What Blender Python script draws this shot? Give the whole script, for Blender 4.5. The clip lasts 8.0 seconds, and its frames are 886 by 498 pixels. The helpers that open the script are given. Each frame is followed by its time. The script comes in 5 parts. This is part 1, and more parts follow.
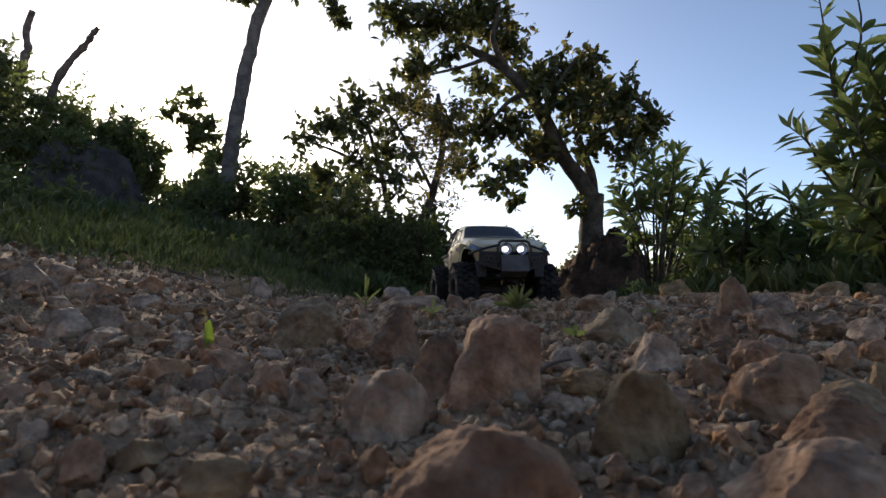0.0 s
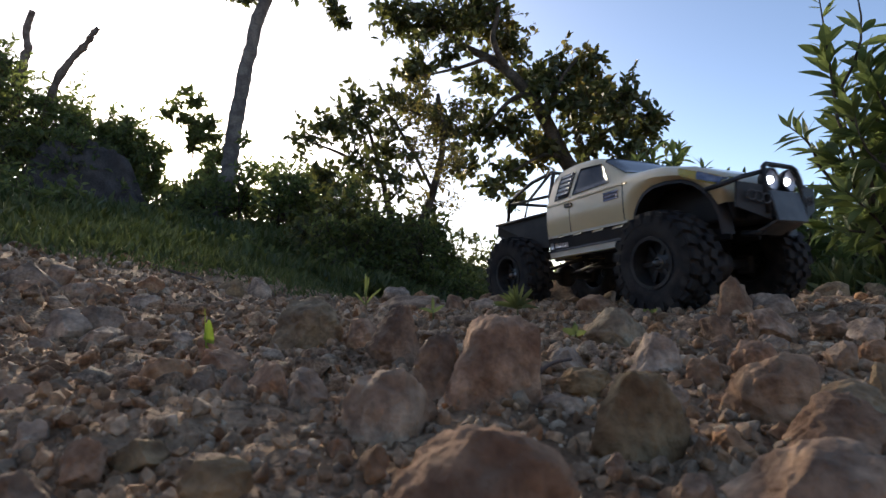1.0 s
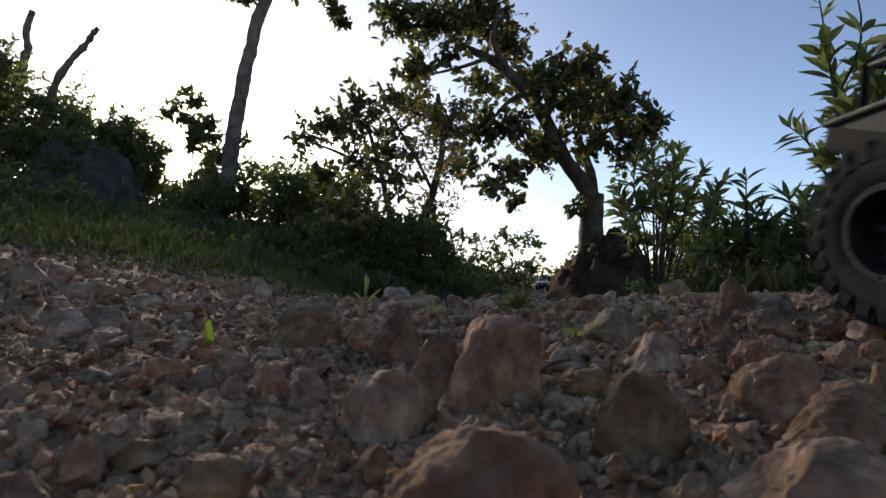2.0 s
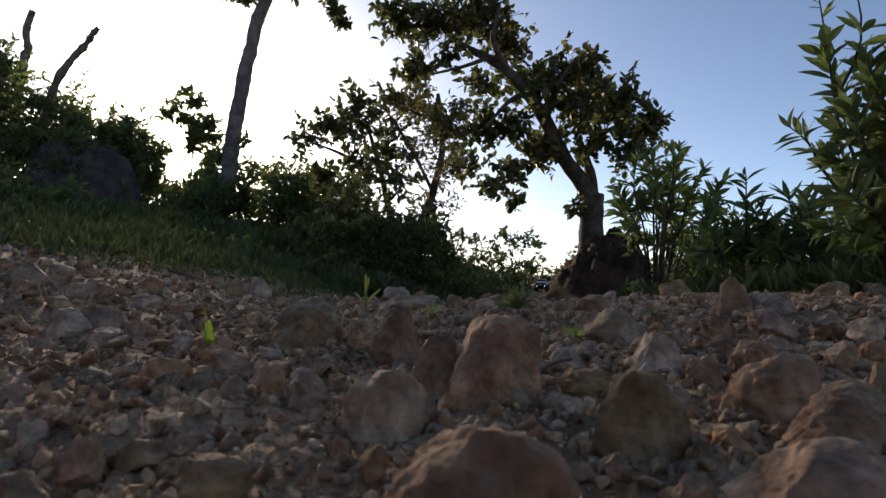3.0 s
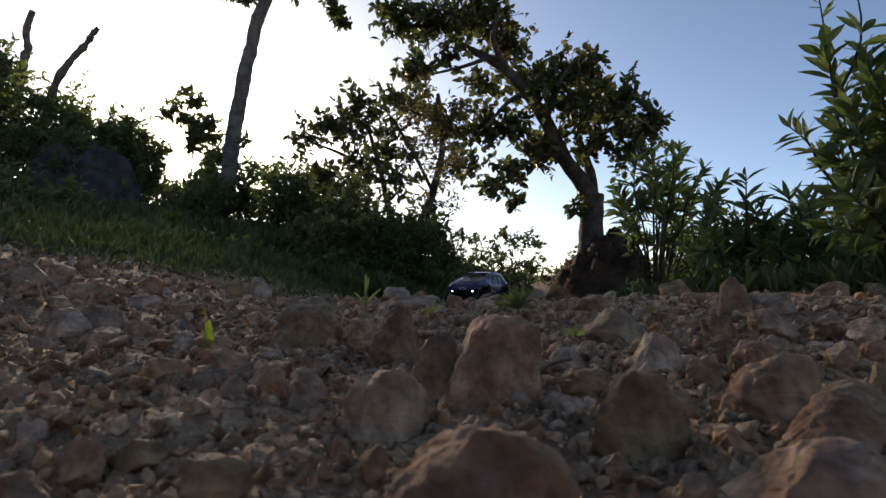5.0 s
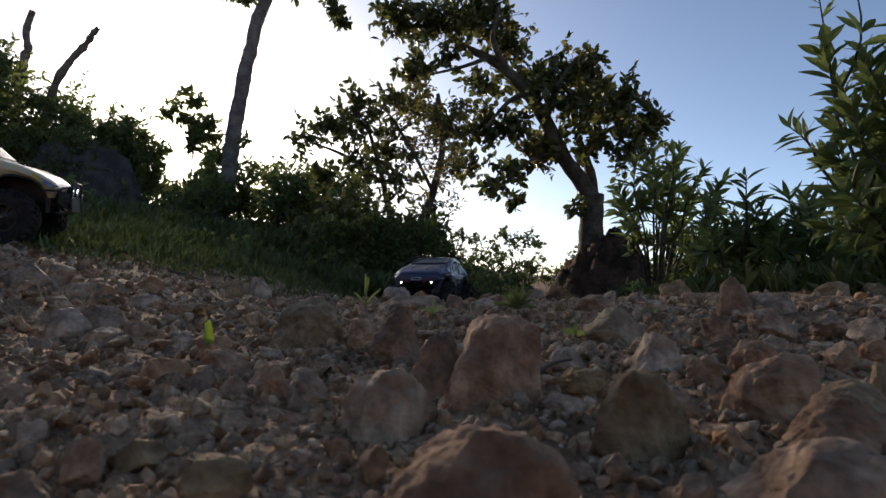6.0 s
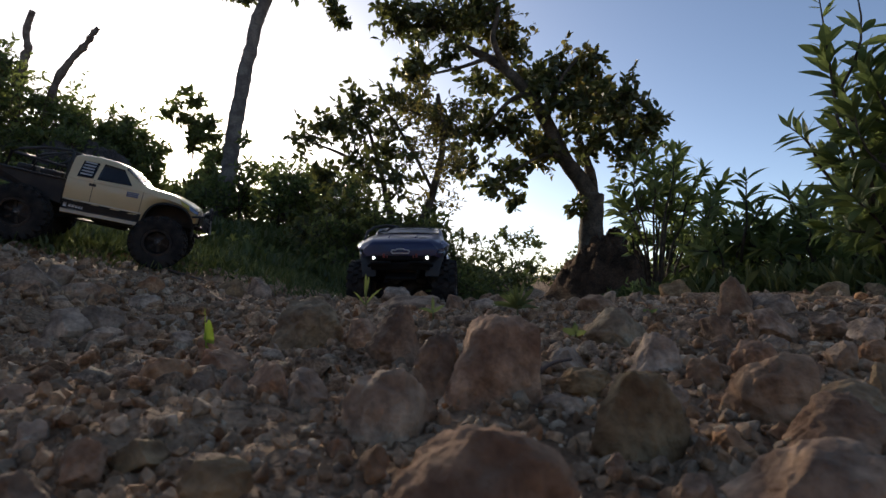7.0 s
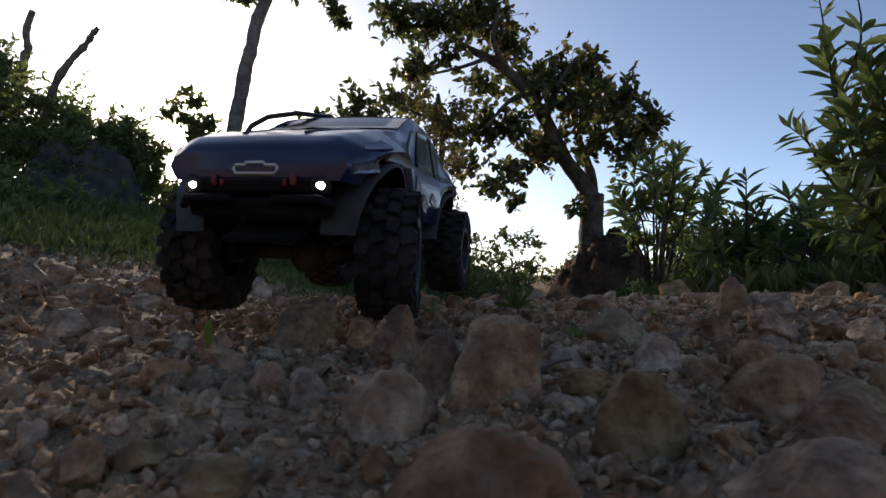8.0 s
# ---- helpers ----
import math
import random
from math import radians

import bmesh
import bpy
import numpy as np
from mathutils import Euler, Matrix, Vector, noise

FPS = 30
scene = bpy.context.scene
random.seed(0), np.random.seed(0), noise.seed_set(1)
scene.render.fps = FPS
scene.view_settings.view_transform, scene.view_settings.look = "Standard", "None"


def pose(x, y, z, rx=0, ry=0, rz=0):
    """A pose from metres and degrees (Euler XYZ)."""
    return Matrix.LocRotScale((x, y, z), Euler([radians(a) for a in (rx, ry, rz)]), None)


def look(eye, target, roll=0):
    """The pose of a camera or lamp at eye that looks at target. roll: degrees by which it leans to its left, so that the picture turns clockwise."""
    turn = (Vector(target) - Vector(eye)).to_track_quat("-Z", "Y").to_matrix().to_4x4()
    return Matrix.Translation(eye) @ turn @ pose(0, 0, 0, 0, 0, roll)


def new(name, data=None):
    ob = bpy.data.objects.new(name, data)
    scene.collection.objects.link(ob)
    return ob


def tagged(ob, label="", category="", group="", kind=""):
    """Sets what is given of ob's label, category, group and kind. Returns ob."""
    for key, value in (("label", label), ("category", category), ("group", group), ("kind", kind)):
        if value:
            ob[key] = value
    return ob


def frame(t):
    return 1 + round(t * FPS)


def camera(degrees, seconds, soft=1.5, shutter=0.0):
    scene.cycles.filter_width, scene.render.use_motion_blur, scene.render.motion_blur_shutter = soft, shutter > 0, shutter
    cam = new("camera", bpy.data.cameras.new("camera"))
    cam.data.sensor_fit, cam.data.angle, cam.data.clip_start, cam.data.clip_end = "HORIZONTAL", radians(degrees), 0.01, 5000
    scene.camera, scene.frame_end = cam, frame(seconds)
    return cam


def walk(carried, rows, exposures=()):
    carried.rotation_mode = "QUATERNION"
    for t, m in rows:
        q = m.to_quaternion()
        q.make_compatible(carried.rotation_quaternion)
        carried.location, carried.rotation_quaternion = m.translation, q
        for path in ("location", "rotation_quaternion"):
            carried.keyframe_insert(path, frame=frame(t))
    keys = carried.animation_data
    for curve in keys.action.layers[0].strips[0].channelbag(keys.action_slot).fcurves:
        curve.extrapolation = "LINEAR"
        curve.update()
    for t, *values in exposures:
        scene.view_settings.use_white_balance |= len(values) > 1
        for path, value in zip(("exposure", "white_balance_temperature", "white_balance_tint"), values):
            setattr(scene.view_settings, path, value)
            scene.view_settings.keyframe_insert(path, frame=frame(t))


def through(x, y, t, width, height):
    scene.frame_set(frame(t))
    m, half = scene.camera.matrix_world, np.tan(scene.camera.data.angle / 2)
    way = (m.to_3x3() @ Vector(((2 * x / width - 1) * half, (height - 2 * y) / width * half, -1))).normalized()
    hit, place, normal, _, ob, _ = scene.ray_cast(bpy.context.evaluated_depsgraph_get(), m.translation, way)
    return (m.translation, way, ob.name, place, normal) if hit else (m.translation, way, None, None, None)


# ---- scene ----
cam = camera(80, 8.0, soft=1.5, shutter=0.15)
cam.data.dof.use_dof, cam.data.dof.focus_distance, cam.data.dof.aperture_fstop = True, 1.1, 24
EYE = pose(0, 0, 0.06, 94.1, 0, 0)
walk(cam, [(0.0, EYE), (8.0, EYE)], [(0.0, 1.12, 7500, 11), (0.5, 1.24, 7500, 11), (1.0, 1.45, 7500, 11), (1.5, 1.3, 7500, 11), (1.7, 1.15, 7500, 11), (2.8, 0.88, 7500, 11), (3.5, 0.84, 7500, 11), (7.6, 0.85, 7500, 11), (8.0, 0.93, 7500, 11)])

# ---- daylight: a low sun behind the scrub and a hazy evening sky ----
SUN_TURN, SUN_HEIGHT = -26.5, 15.5
world = bpy.data.worlds.new("sky")
scene.world = world
world.use_nodes = True
sky = world.node_tree.nodes.new("ShaderNodeTexSky")
sky.sky_type, sky.sun_disc = "NISHITA", False
sky.sun_elevation, sky.sun_rotation = radians(SUN_HEIGHT), radians(SUN_TURN)
sky.air_density, sky.dust_density, sky.ozone_density = 0.6, 0.85, 2.4
world.node_tree.links.new(sky.outputs[0], world.node_tree.nodes["Background"].inputs[0])
world.node_tree.nodes["Background"].inputs[1].default_value = 0.12
SUN_WAY = Vector((math.sin(radians(SUN_TURN)) * math.cos(radians(SUN_HEIGHT)),
                  math.cos(radians(SUN_TURN)) * math.cos(radians(SUN_HEIGHT)), math.sin(radians(SUN_HEIGHT))))
lamp = bpy.data.lights.new("sun_light", "SUN")
lamp.energy, lamp.angle, lamp.color = 3.8, radians(4.5), (1.0, 0.91, 0.8)
sun_light = new("sun_light", lamp)
sun_light.matrix_world = look(SUN_WAY * 50, (0, 0, 0))


# ---- materials ----
def mat(name, c1, c2, scale=20.0, rough=0.8, metal=0.0, bump=0.3, fine=6.0, coat=0.0, vary=0.0, stain=None, spec=0.5, depth=0.002):
    """Two colours mixed by a coarse noise, a fine grain over it, and a bump of the grain. vary: how far single pieces differ."""
    m = bpy.data.materials.new(name)
    m.use_nodes = True
    nt = m.node_tree
    n, l = nt.nodes, nt.links
    b = n["Principled BSDF"]
    tc = n.new("ShaderNodeTexCoord")
    big, small = n.new("ShaderNodeTexNoise"), n.new("ShaderNodeTexNoise")
    for k, s, d in ((big, scale, 4), (small, scale * fine, 6)):
        k.inputs["Scale"].default_value, k.inputs["Detail"].default_value = s, d
        l.new(tc.outputs["Object"], k.inputs["Vector"])
    ramp = n.new("ShaderNodeValToRGB")
    ramp.color_ramp.elements[0].position, ramp.color_ramp.elements[1].position = 0.39, 0.63
    ramp.color_ramp.elements[0].color, ramp.color_ramp.elements[1].color = (*c1, 1), (*c2, 1)
    l.new(big.outputs["Fac"], ramp.inputs["Fac"])
    col = ramp.outputs["Color"]
    grain = n.new("ShaderNodeMapRange")
    grain.inputs["From Min"].default_value, grain.inputs["From Max"].default_value = 0.3, 0.7
    grain.inputs["To Min"].default_value, grain.inputs["To Max"].default_value = 1 - 0.42 * min(1, bump), 1 + 0.3 * min(1, bump)
    l.new(small.outputs["Fac"], grain.inputs["Value"])
    hsv = n.new("ShaderNodeHueSaturation")
    l.new(col, hsv.inputs["Color"])
    l.new(grain.outputs["Result"], hsv.inputs["Value"])
    col = hsv.outputs["Color"]
    if vary:
        info, hs = n.new("ShaderNodeObjectInfo"), n.new("ShaderNodeHueSaturation")
        geo, add, fr = n.new("ShaderNodeNewGeometry"), n.new("ShaderNodeMath"), n.new("ShaderNodeMath")
        add.operation, fr.operation = "ADD", "FRACT"
        l.new(info.outputs["Random"], add.inputs[0])
        l.new(geo.outputs["Random Per Island"], add.inputs[1])
        l.new(add.outputs[0], fr.inputs[0])
        v, h, s = n.new("ShaderNodeMapRange"), n.new("ShaderNodeMapRange"), n.new("ShaderNodeMapRange")
        turn = n.new("ShaderNodeMath")
        turn.operation = "PINGPONG"
        turn.inputs[1].default_value = 0.19
        l.new(fr.outputs[0], v.inputs["Value"])
        l.new(fr.outputs[0], turn.inputs[0])
        l.new(turn.outputs[0], h.inputs["Value"])
        l.new(turn.outputs[0], s.inputs["Value"])
        v.inputs["To Min"].default_value, v.inputs["To Max"].default_value = 1 - vary, 1 + vary
        h.inputs["From Max"].default_value = s.inputs["From Max"].default_value = 0.19
        h.inputs["To Min"].default_value, h.inputs["To Max"].default_value = 0.5 - 0.02 * vary, 0.5 + 0.04 * vary
        s.inputs["To Min"].default_value, s.inputs["To Max"].default_value = 1.15, 1 - 0.7 * vary
        l.new(col, hs.inputs["Color"])
        l.new(v.outputs[0], hs.inputs["Value"])
        l.new(h.outputs[0], hs.inputs["Hue"])
        l.new(s.outputs[0], hs.inputs["Saturation"])
        col = hs.outputs["Color"]
    if stain:
        third, cut, mix = n.new("ShaderNodeTexNoise"), n.new("ShaderNodeValToRGB"), n.new("ShaderNodeMix")
        third.inputs["Scale"].default_value, third.inputs["Detail"].default_value = scale * 0.6, 8
        cut.color_ramp.elements[0].position, cut.color_ramp.elements[1].position = 0.63, 0.76
        shift = n.new("ShaderNodeVectorMath")
        shift.inputs[1].default_value = (3.1, 7.7, 5.2)
        l.new(tc.outputs["Object"], shift.inputs[0])
        l.new(shift.outputs[0], third.inputs["Vector"])
        l.new(third.outputs["Fac"], cut.inputs["Fac"])
        mix.data_type = "RGBA"
        mix.inputs[7].default_value = (*stain, 1)
        l.new(cut.outputs["Color"], mix.inputs[0])
        l.new(col, mix.inputs[6])
        col = mix.outputs[2]
    l.new(col, b.inputs["Base Color"])
    b.inputs["Roughness"].default_value, b.inputs["Metallic"].default_value = rough, metal
    b.inputs["Coat Weight"].default_value, b.inputs["Coat Roughness"].default_value = coat, 0.08
    b.inputs["Specular IOR Level"].default_value = spec
    if bump:
        bp = n.new("ShaderNodeBump")
        bp.inputs["Strength"].default_value, bp.inputs["Distance"].default_value = bump, depth
        l.new(small.outputs["Fac"], bp.inputs["Height"])
        l.new(bp.outputs["Normal"], b.inputs["Normal"])
    return m


def leaf_mat(name, c1, c2, through, rough=0.45):
    """Leaves: each one its own shade between two greens, and light that shines through them."""
    m = bpy.data.materials.new(name)
    m.use_nodes = True
    n, l = m.node_tree.nodes, m.node_tree.links
    b, out = n["Principled BSDF"], n["Material Output"]
    geo, ramp = n.new("ShaderNodeNewGeometry"), n.new("ShaderNodeValToRGB")
    ramp.color_ramp.elements[0].color, ramp.color_ramp.elements[1].color = (*c1, 1), (*c2, 1)
    l.new(geo.outputs["Random Per Island"], ramp.inputs["Fac"])
    tc, vein, hsv = n.new("ShaderNodeTexCoord"), n.new("ShaderNodeTexNoise"), n.new("ShaderNodeHueSaturation")
    vein.inputs["Scale"].default_value, vein.inputs["Detail"].default_value = 60, 5
    rng = n.new("ShaderNodeMapRange")
    rng.inputs["To Min"].default_value, rng.inputs["To Max"].default_value = 0.6, 1.4
    l.new(tc.outputs["Object"], vein.inputs["Vector"])
    l.new(vein.outputs["Fac"], rng.inputs["Value"])
    l.new(rng.outputs[0], hsv.inputs["Value"])
    l.new(ramp.outputs["Color"], hsv.inputs["Color"])
    l.new(hsv.outputs["Color"], b.inputs["Base Color"])
    b.inputs["Roughness"].default_value = rough
    tr, mix = n.new("ShaderNodeBsdfTranslucent"), n.new("ShaderNodeMixShader")
    l.new(hsv.outputs["Color"], tr.inputs["Color"])
    mix.inputs[0].default_value = through
    l.new(b.outputs[0], mix.inputs[1])
    l.new(tr.outputs[0], mix.inputs[2])
    l.new(mix.outputs[0], out.inputs["Surface"])
    return m


def glow_mat(name, colour, strength):
    m = bpy.data.materials.new(name)
    m.use_nodes = True
    b = m.node_tree.nodes["Principled BSDF"]
    b.inputs["Base Color"].default_value = (*colour, 1)
    b.inputs["Emission Color"].default_value, b.inputs["Emission Strength"].default_value = (*colour, 1), strength
    return m


SOIL = mat("dry_soil", (0.194, 0.116, 0.068), (0.399, 0.263, 0.163), 16, 0.95, 0, 1.0, 14, stain=(0.143, 0.100, 0.054), spec=0.15, depth=0.006)
# reddish earth; the shade on the mound is put into this darker colour
MOUND = mat("shaded_red_earth", (0.055, 0.034, 0.022), (0.13, 0.078, 0.05), 5, 0.95, 0, 1.0, 12, spec=0.1, depth=0.05)
GREY_EARTH = mat("grey_earth", (0.06, 0.05, 0.046), (0.11, 0.095, 0.088), 5, 0.95, 0, 1.0, 12, spec=0.1, depth=0.03)
STONE = mat("weathered_stone", (0.2, 0.122, 0.08), (0.477, 0.312, 0.203), 42, 0.9, 0, 0.7, 6, vary=0.3, stain=(0.278, 0.200, 0.138), spec=0.2, depth=0.0035)
MOSSY = mat("mossy_stone", (0.193, 0.124, 0.072), (0.386, 0.275, 0.160), 32, 0.92, 0, 0.7, 6, vary=0.15, stain=(0.13, 0.155, 0.03), spec=0.2, depth=0.0035)
RUSTY = mat("rusty_stone", (0.227, 0.126, 0.075), (0.436, 0.280, 0.171), 34, 0.92, 0, 0.7, 6, vary=0.2, stain=(0.296, 0.200, 0.131), spec=0.2, depth=0.0035)
GRAVEL = mat("gravel", (0.204, 0.122, 0.072), (0.475, 0.314, 0.190), 60, 0.92, 0, 0.8, 6, vary=0.35, spec=0.2, depth=0.0012)
PEBBLE = mat("pebble_stone", (0.185, 0.111, 0.067), (0.465, 0.304, 0.190), 1.7, 0.9, 0, 1.0, 7, vary=0.3, spec=0.2, depth=0.002)
RUSTY_PEBBLE = mat("rusty_pebble", (0.237, 0.123, 0.067), (0.494, 0.314, 0.180), 1.7, 0.9, 0, 1.0, 7, vary=0.2, spec=0.2, depth=0.002)
BARK = mat("bark", (0.050, 0.040, 0.030), (0.122, 0.097, 0.072), 8, 0.95, 0, 0.9, 6, spec=0.2, depth=0.01)
PALE_BARK = mat("pale_bark", (0.104, 0.088, 0.080), (0.200, 0.176, 0.152), 6, 0.9, 0, 0.7, 7, spec=0.2, depth=0.008)
DEAD_WOOD = mat("dead_wood", (0.102, 0.072, 0.060), (0.187, 0.145, 0.119), 9, 0.95, 0, 0.8, 6, spec=0.2, depth=0.006)
LEAF_BROAD = leaf_mat("broad_leaf", (0.04, 0.055, 0.018), (0.12, 0.125, 0.035), 0.4)
LEAF_BROWN = leaf_mat("turning_leaf", (0.075, 0.07, 0.02), (0.18, 0.15, 0.045), 0.45)
LEAF_SHRUB = leaf_mat("shrub_leaf", (0.095, 0.13, 0.04), (0.22, 0.27, 0.09), 0.6)
LEAF_BUSH = leaf_mat("bush_leaf", (0.07, 0.1, 0.03), (0.17, 0.2, 0.06), 0.6)
LEAF_FAR = leaf_mat("far_leaf", (0.05, 0.075, 0.02), (0.13, 0.15, 0.045), 0.35)
GRASS = leaf_mat("grass_blade", (0.065, 0.095, 0.028), (0.16, 0.185, 0.065), 0.5)
SPROUT = leaf_mat("young_leaf", (0.16, 0.26, 0.03), (0.24, 0.34, 0.05), 0.45)
# distance haze on the far ridge is put into its pale blue colour
HILL = mat("hazy_hill", (0.16, 0.2, 0.24), (0.2, 0.24, 0.27), 0.01, 1.0, 0, 0, spec=0)


# ---- mesh building ----
class Geo:
    """Gathers points and faces, and makes one mesh of them."""

    def __init__(self):
        self.v, self.f = [], []

    def add(self, v, f):
        k = len(self.v)
        self.v.extend([tuple(p) for p in v])
        self.f.extend([tuple(i + k for i in q) for q in f])

    def tube(self, pts, radii, sides=8, cap=True):
        pts = [Vector(p) for p in pts]
        if not hasattr(radii, "__len__"):
            radii = [radii] * len(pts)
        k, up = len(self.v), Vector((0.31, 0.17, 0.93))
        for i, p in enumerate(pts):
            d = (pts[min(i + 1, len(pts) - 1)] - pts[max(i - 1, 0)]).normalized()
            if abs(d.dot(up)) > 0.95:
                up = Vector((0.9, 0.3, 0.1))
            a = d.cross(up).normalized()
            b = d.cross(a)
            for j in range(sides):
                w = 2 * math.pi * j / sides
                self.v.append(tuple(p + radii[i] * (math.cos(w) * a + math.sin(w) * b)))
        for i in range(len(pts) - 1):
            for j in range(sides):
                q = (j + 1) % sides
                self.f.append((k + i * sides + j, k + i * sides + q, k + (i + 1) * sides + q, k + (i + 1) * sides + j))
        if cap:
            self.f.append(tuple(k + j for j in range(sides))[::-1])
            self.f.append(tuple(k + (len(pts) - 1) * sides + j for j in range(sides)))

    def box(self, c, s, m=None, bevel=0.0):
        """A box with its edges cut off by bevel."""
        bm = bmesh.new()
        bmesh.ops.create_cube(bm, size=1, matrix=Matrix.Diagonal((*s, 1)))
        if bevel:
            bmesh.ops.bevel(bm, geom=bm.edges[:], offset=bevel, segments=2, affect="EDGES", profile=0.5)
        m = m or Matrix()
        bm.verts.index_update()
        self.add([Vector(c) + (m @ v.co) for v in bm.verts], [[v.index for v in f.verts] for f in bm.faces])
        bm.free()

    def lathe(self, profile, n=32, axis="y", c=(0, 0, 0)):
        """Turns a profile of (radius, along) round an axis through c."""
        k, h = len(self.v), len(profile)
        for i in range(n):
            w = 2 * math.pi * i / n
            for r, s in profile:
                p = {"y": (r * math.cos(w), s, r * math.sin(w)), "x": (s, r * math.cos(w), r * math.sin(w)), "z": (r * math.cos(w), r * math.sin(w), s)}[axis]
                self.v.append((p[0] + c[0], p[1] + c[1], p[2] + c[2]))
        for i in range(n):
            for j in range(h - 1):
                a, b = k + i * h, k + ((i + 1) % n) * h
                self.f.append((a + j, a + j + 1, b + j + 1, b + j))

    def mesh(self, name, material, smooth=True):
        me = bpy.data.meshes.new(name)
        me.from_pydata(self.v, [], self.f)
        me.materials.append(material)
        me.polygons.foreach_set("use_smooth", [smooth] * len(me.polygons))
        me.update()
        return me


def part(name, g, material, parent, label="", smooth=True):
    ob = new(name, g.mesh(name, material, smooth) if isinstance(g, Geo) else g)
    ob.parent = parent
    if label:
        tagged(ob, label)
    return ob


def sharp(ob, degrees=35):
    """Keeps edges steeper than this crisp under smooth shading."""
    bm = bmesh.new()
    bm.from_mesh(ob.data)
    bmesh.ops.recalc_face_normals(bm, faces=bm.faces)
    for e in bm.edges:
        if len(e.link_faces) == 2 and e.calc_face_angle(0) > radians(degrees):
            e.smooth = False
    bm.to_mesh(ob.data)
    bm.free()
    return ob
SUN_GLOW = glow_mat("sun_glow", (1.0, 0.95, 0.85), 40)


# ---- the ground: a stony track that rises to a crest, dips behind it and bends away, with a bank beside it ----
def smoothstep(a, b, x):
    u = np.clip((x - a) / (b - a), 0, 1)
    return u * u * (3 - 2 * u)


def gz(x, y):
    """Height of the ground without its small lumps."""
    x, y = np.asarray(x, float), np.asarray(y, float)
    z = np.interp(y, (-3, 0, 0.3, 0.6, 0.9, 1.3, 1.6, 2.2, 3.0, 4.4, 7, 9.3, 12, 40, 300), (0, 0, 0.0, 0.016, 0.019, 0.026, 0.034, 0.02, -0.03, -0.09, -0.13, -0.05, -0.03, 0.2, 2.0))
    bend = np.interp(y, (1.2, 1.5, 2.5, 4.4, 7, 12, 40), (0, 0, 0.15, 0.5, 1.3, 3.2, 12))
    s = bend - 0.42 - x
    bank = np.interp(s, (0, 0.2, 1.0, 1.7, 4.0, 9, 60), (0, 0.045, 0.213, 0.375, 0.95, 1.9, 3.5)) * smoothstep(-1.6, 1.2, y) * (1 - 0.7 * smoothstep(12, 20, y))
    r = x - bend - 0.75
    verge = np.interp(r, (0, 0.5, 1.5, 5, 40), (0, 0.02, 0.12, 0.35, 1.5)) * smoothstep(-0.5, 1.8, y)
    dip = np.interp(y, (0.6, 1.0, 1.25, 1.5, 1.75, 2.2, 3.0, 4.4, 7), (0, 0.01, -0.022, -0.07, -0.08, -0.085, -0.055, -0.03, 0)) * np.exp(-((x - bend + 0.02) / 0.5) ** 4)
    # unseen rise behind the camera, added to cut sky light on facing sides
    back = np.interp(y, (-60, -8, -4.5, -2.2), (6, 2.2, 0.9, 0))
    hump = 0.03 * np.exp(-(((x - 0.45) / 0.2) ** 2 + ((y - 0.42) / 0.22) ** 2))
    return z + bank + verge + dip + back + hump


def lump(x, y):
    r = math.hypot(x, y)
    z = 0.012 * noise.noise(Vector((x * 6, y * 6, 1.7))) + 0.006 * noise.noise(Vector((x * 19, y * 19, 4.1))) + 0.005 * noise.noise(Vector((x * 55, y * 55, 2.2)))
    if r < 1.2:
        z += 0.0025 * noise.noise(Vector((x * 140, y * 140, 6.2)))
    if r > 1.5:
        z += 0.07 * min(1, (r - 1.5) / 3) * noise.noise(Vector((x * 1.3, y * 1.3, 8.8)))
    if r > 8:
        z += 0.5 * min(1, (r - 8) / 10) * noise.noise(Vector((x * 0.2, y * 0.2, 3.3)))
    return z * min(1, r / 0.15)


def on_ground(x, y):
    return float(gz(x, y)) + lump(x, y)


def make_ground():
    rings, spokes = 400, 460
    radii = np.concatenate([[0.0], np.geomspace(0.03, 2500, rings)])
    g = Geo()
    g.v.append((0, 0, on_ground(0, 0)))
    for r in radii[1:]:
        w = np.linspace(0, 2 * math.pi, spokes, endpoint=False)
        xs, ys = r * np.cos(w), r * np.sin(w)
        zs = gz(xs, ys)
        g.v.extend([(a, b, c + lump(a, b)) for a, b, c in zip(xs.tolist(), ys.tolist(), zs.tolist())])
    for i in range(rings - 1):
        a, b = 1 + i * spokes, 1 + (i + 1) * spokes
        g.f.extend([(a + j, b + j, b + (j + 1) % spokes, a + (j + 1) % spokes) for j in range(spokes)])
    g.f.extend([(0, 1 + j, 1 + (j + 1) % spokes) for j in range(spokes)])
    tagged(new("ground", g.mesh("ground", SOIL)), "dry stony earth track with a grassy bank", "ground", kind="structure")


make_ground()


def make_hill():
    g, n = Geo(), 60
    for i in range(n + 1):
        a = radians(-30 + 60 * i / n)
        for k, (r, h) in enumerate(((1400, -20), (1500, 38), (1800, 62), (2300, -20))):
            hh = h * (0.75 + 0.5 * noise.noise(Vector((i * 0.21, k, 5)))) if h > 0 else h
            g.v.append((r * math.sin(a), r * math.cos(a), hh))
    for i in range(n):
        for k in range(3):
            q = i * 4 + k
            g.f.append((q, q + 4, q + 5, q + 1))
    tagged(new("backdrop", g.mesh("backdrop", HILL)), "hazy blue ridge of hills far away", "hills", kind="structure")


make_hill()


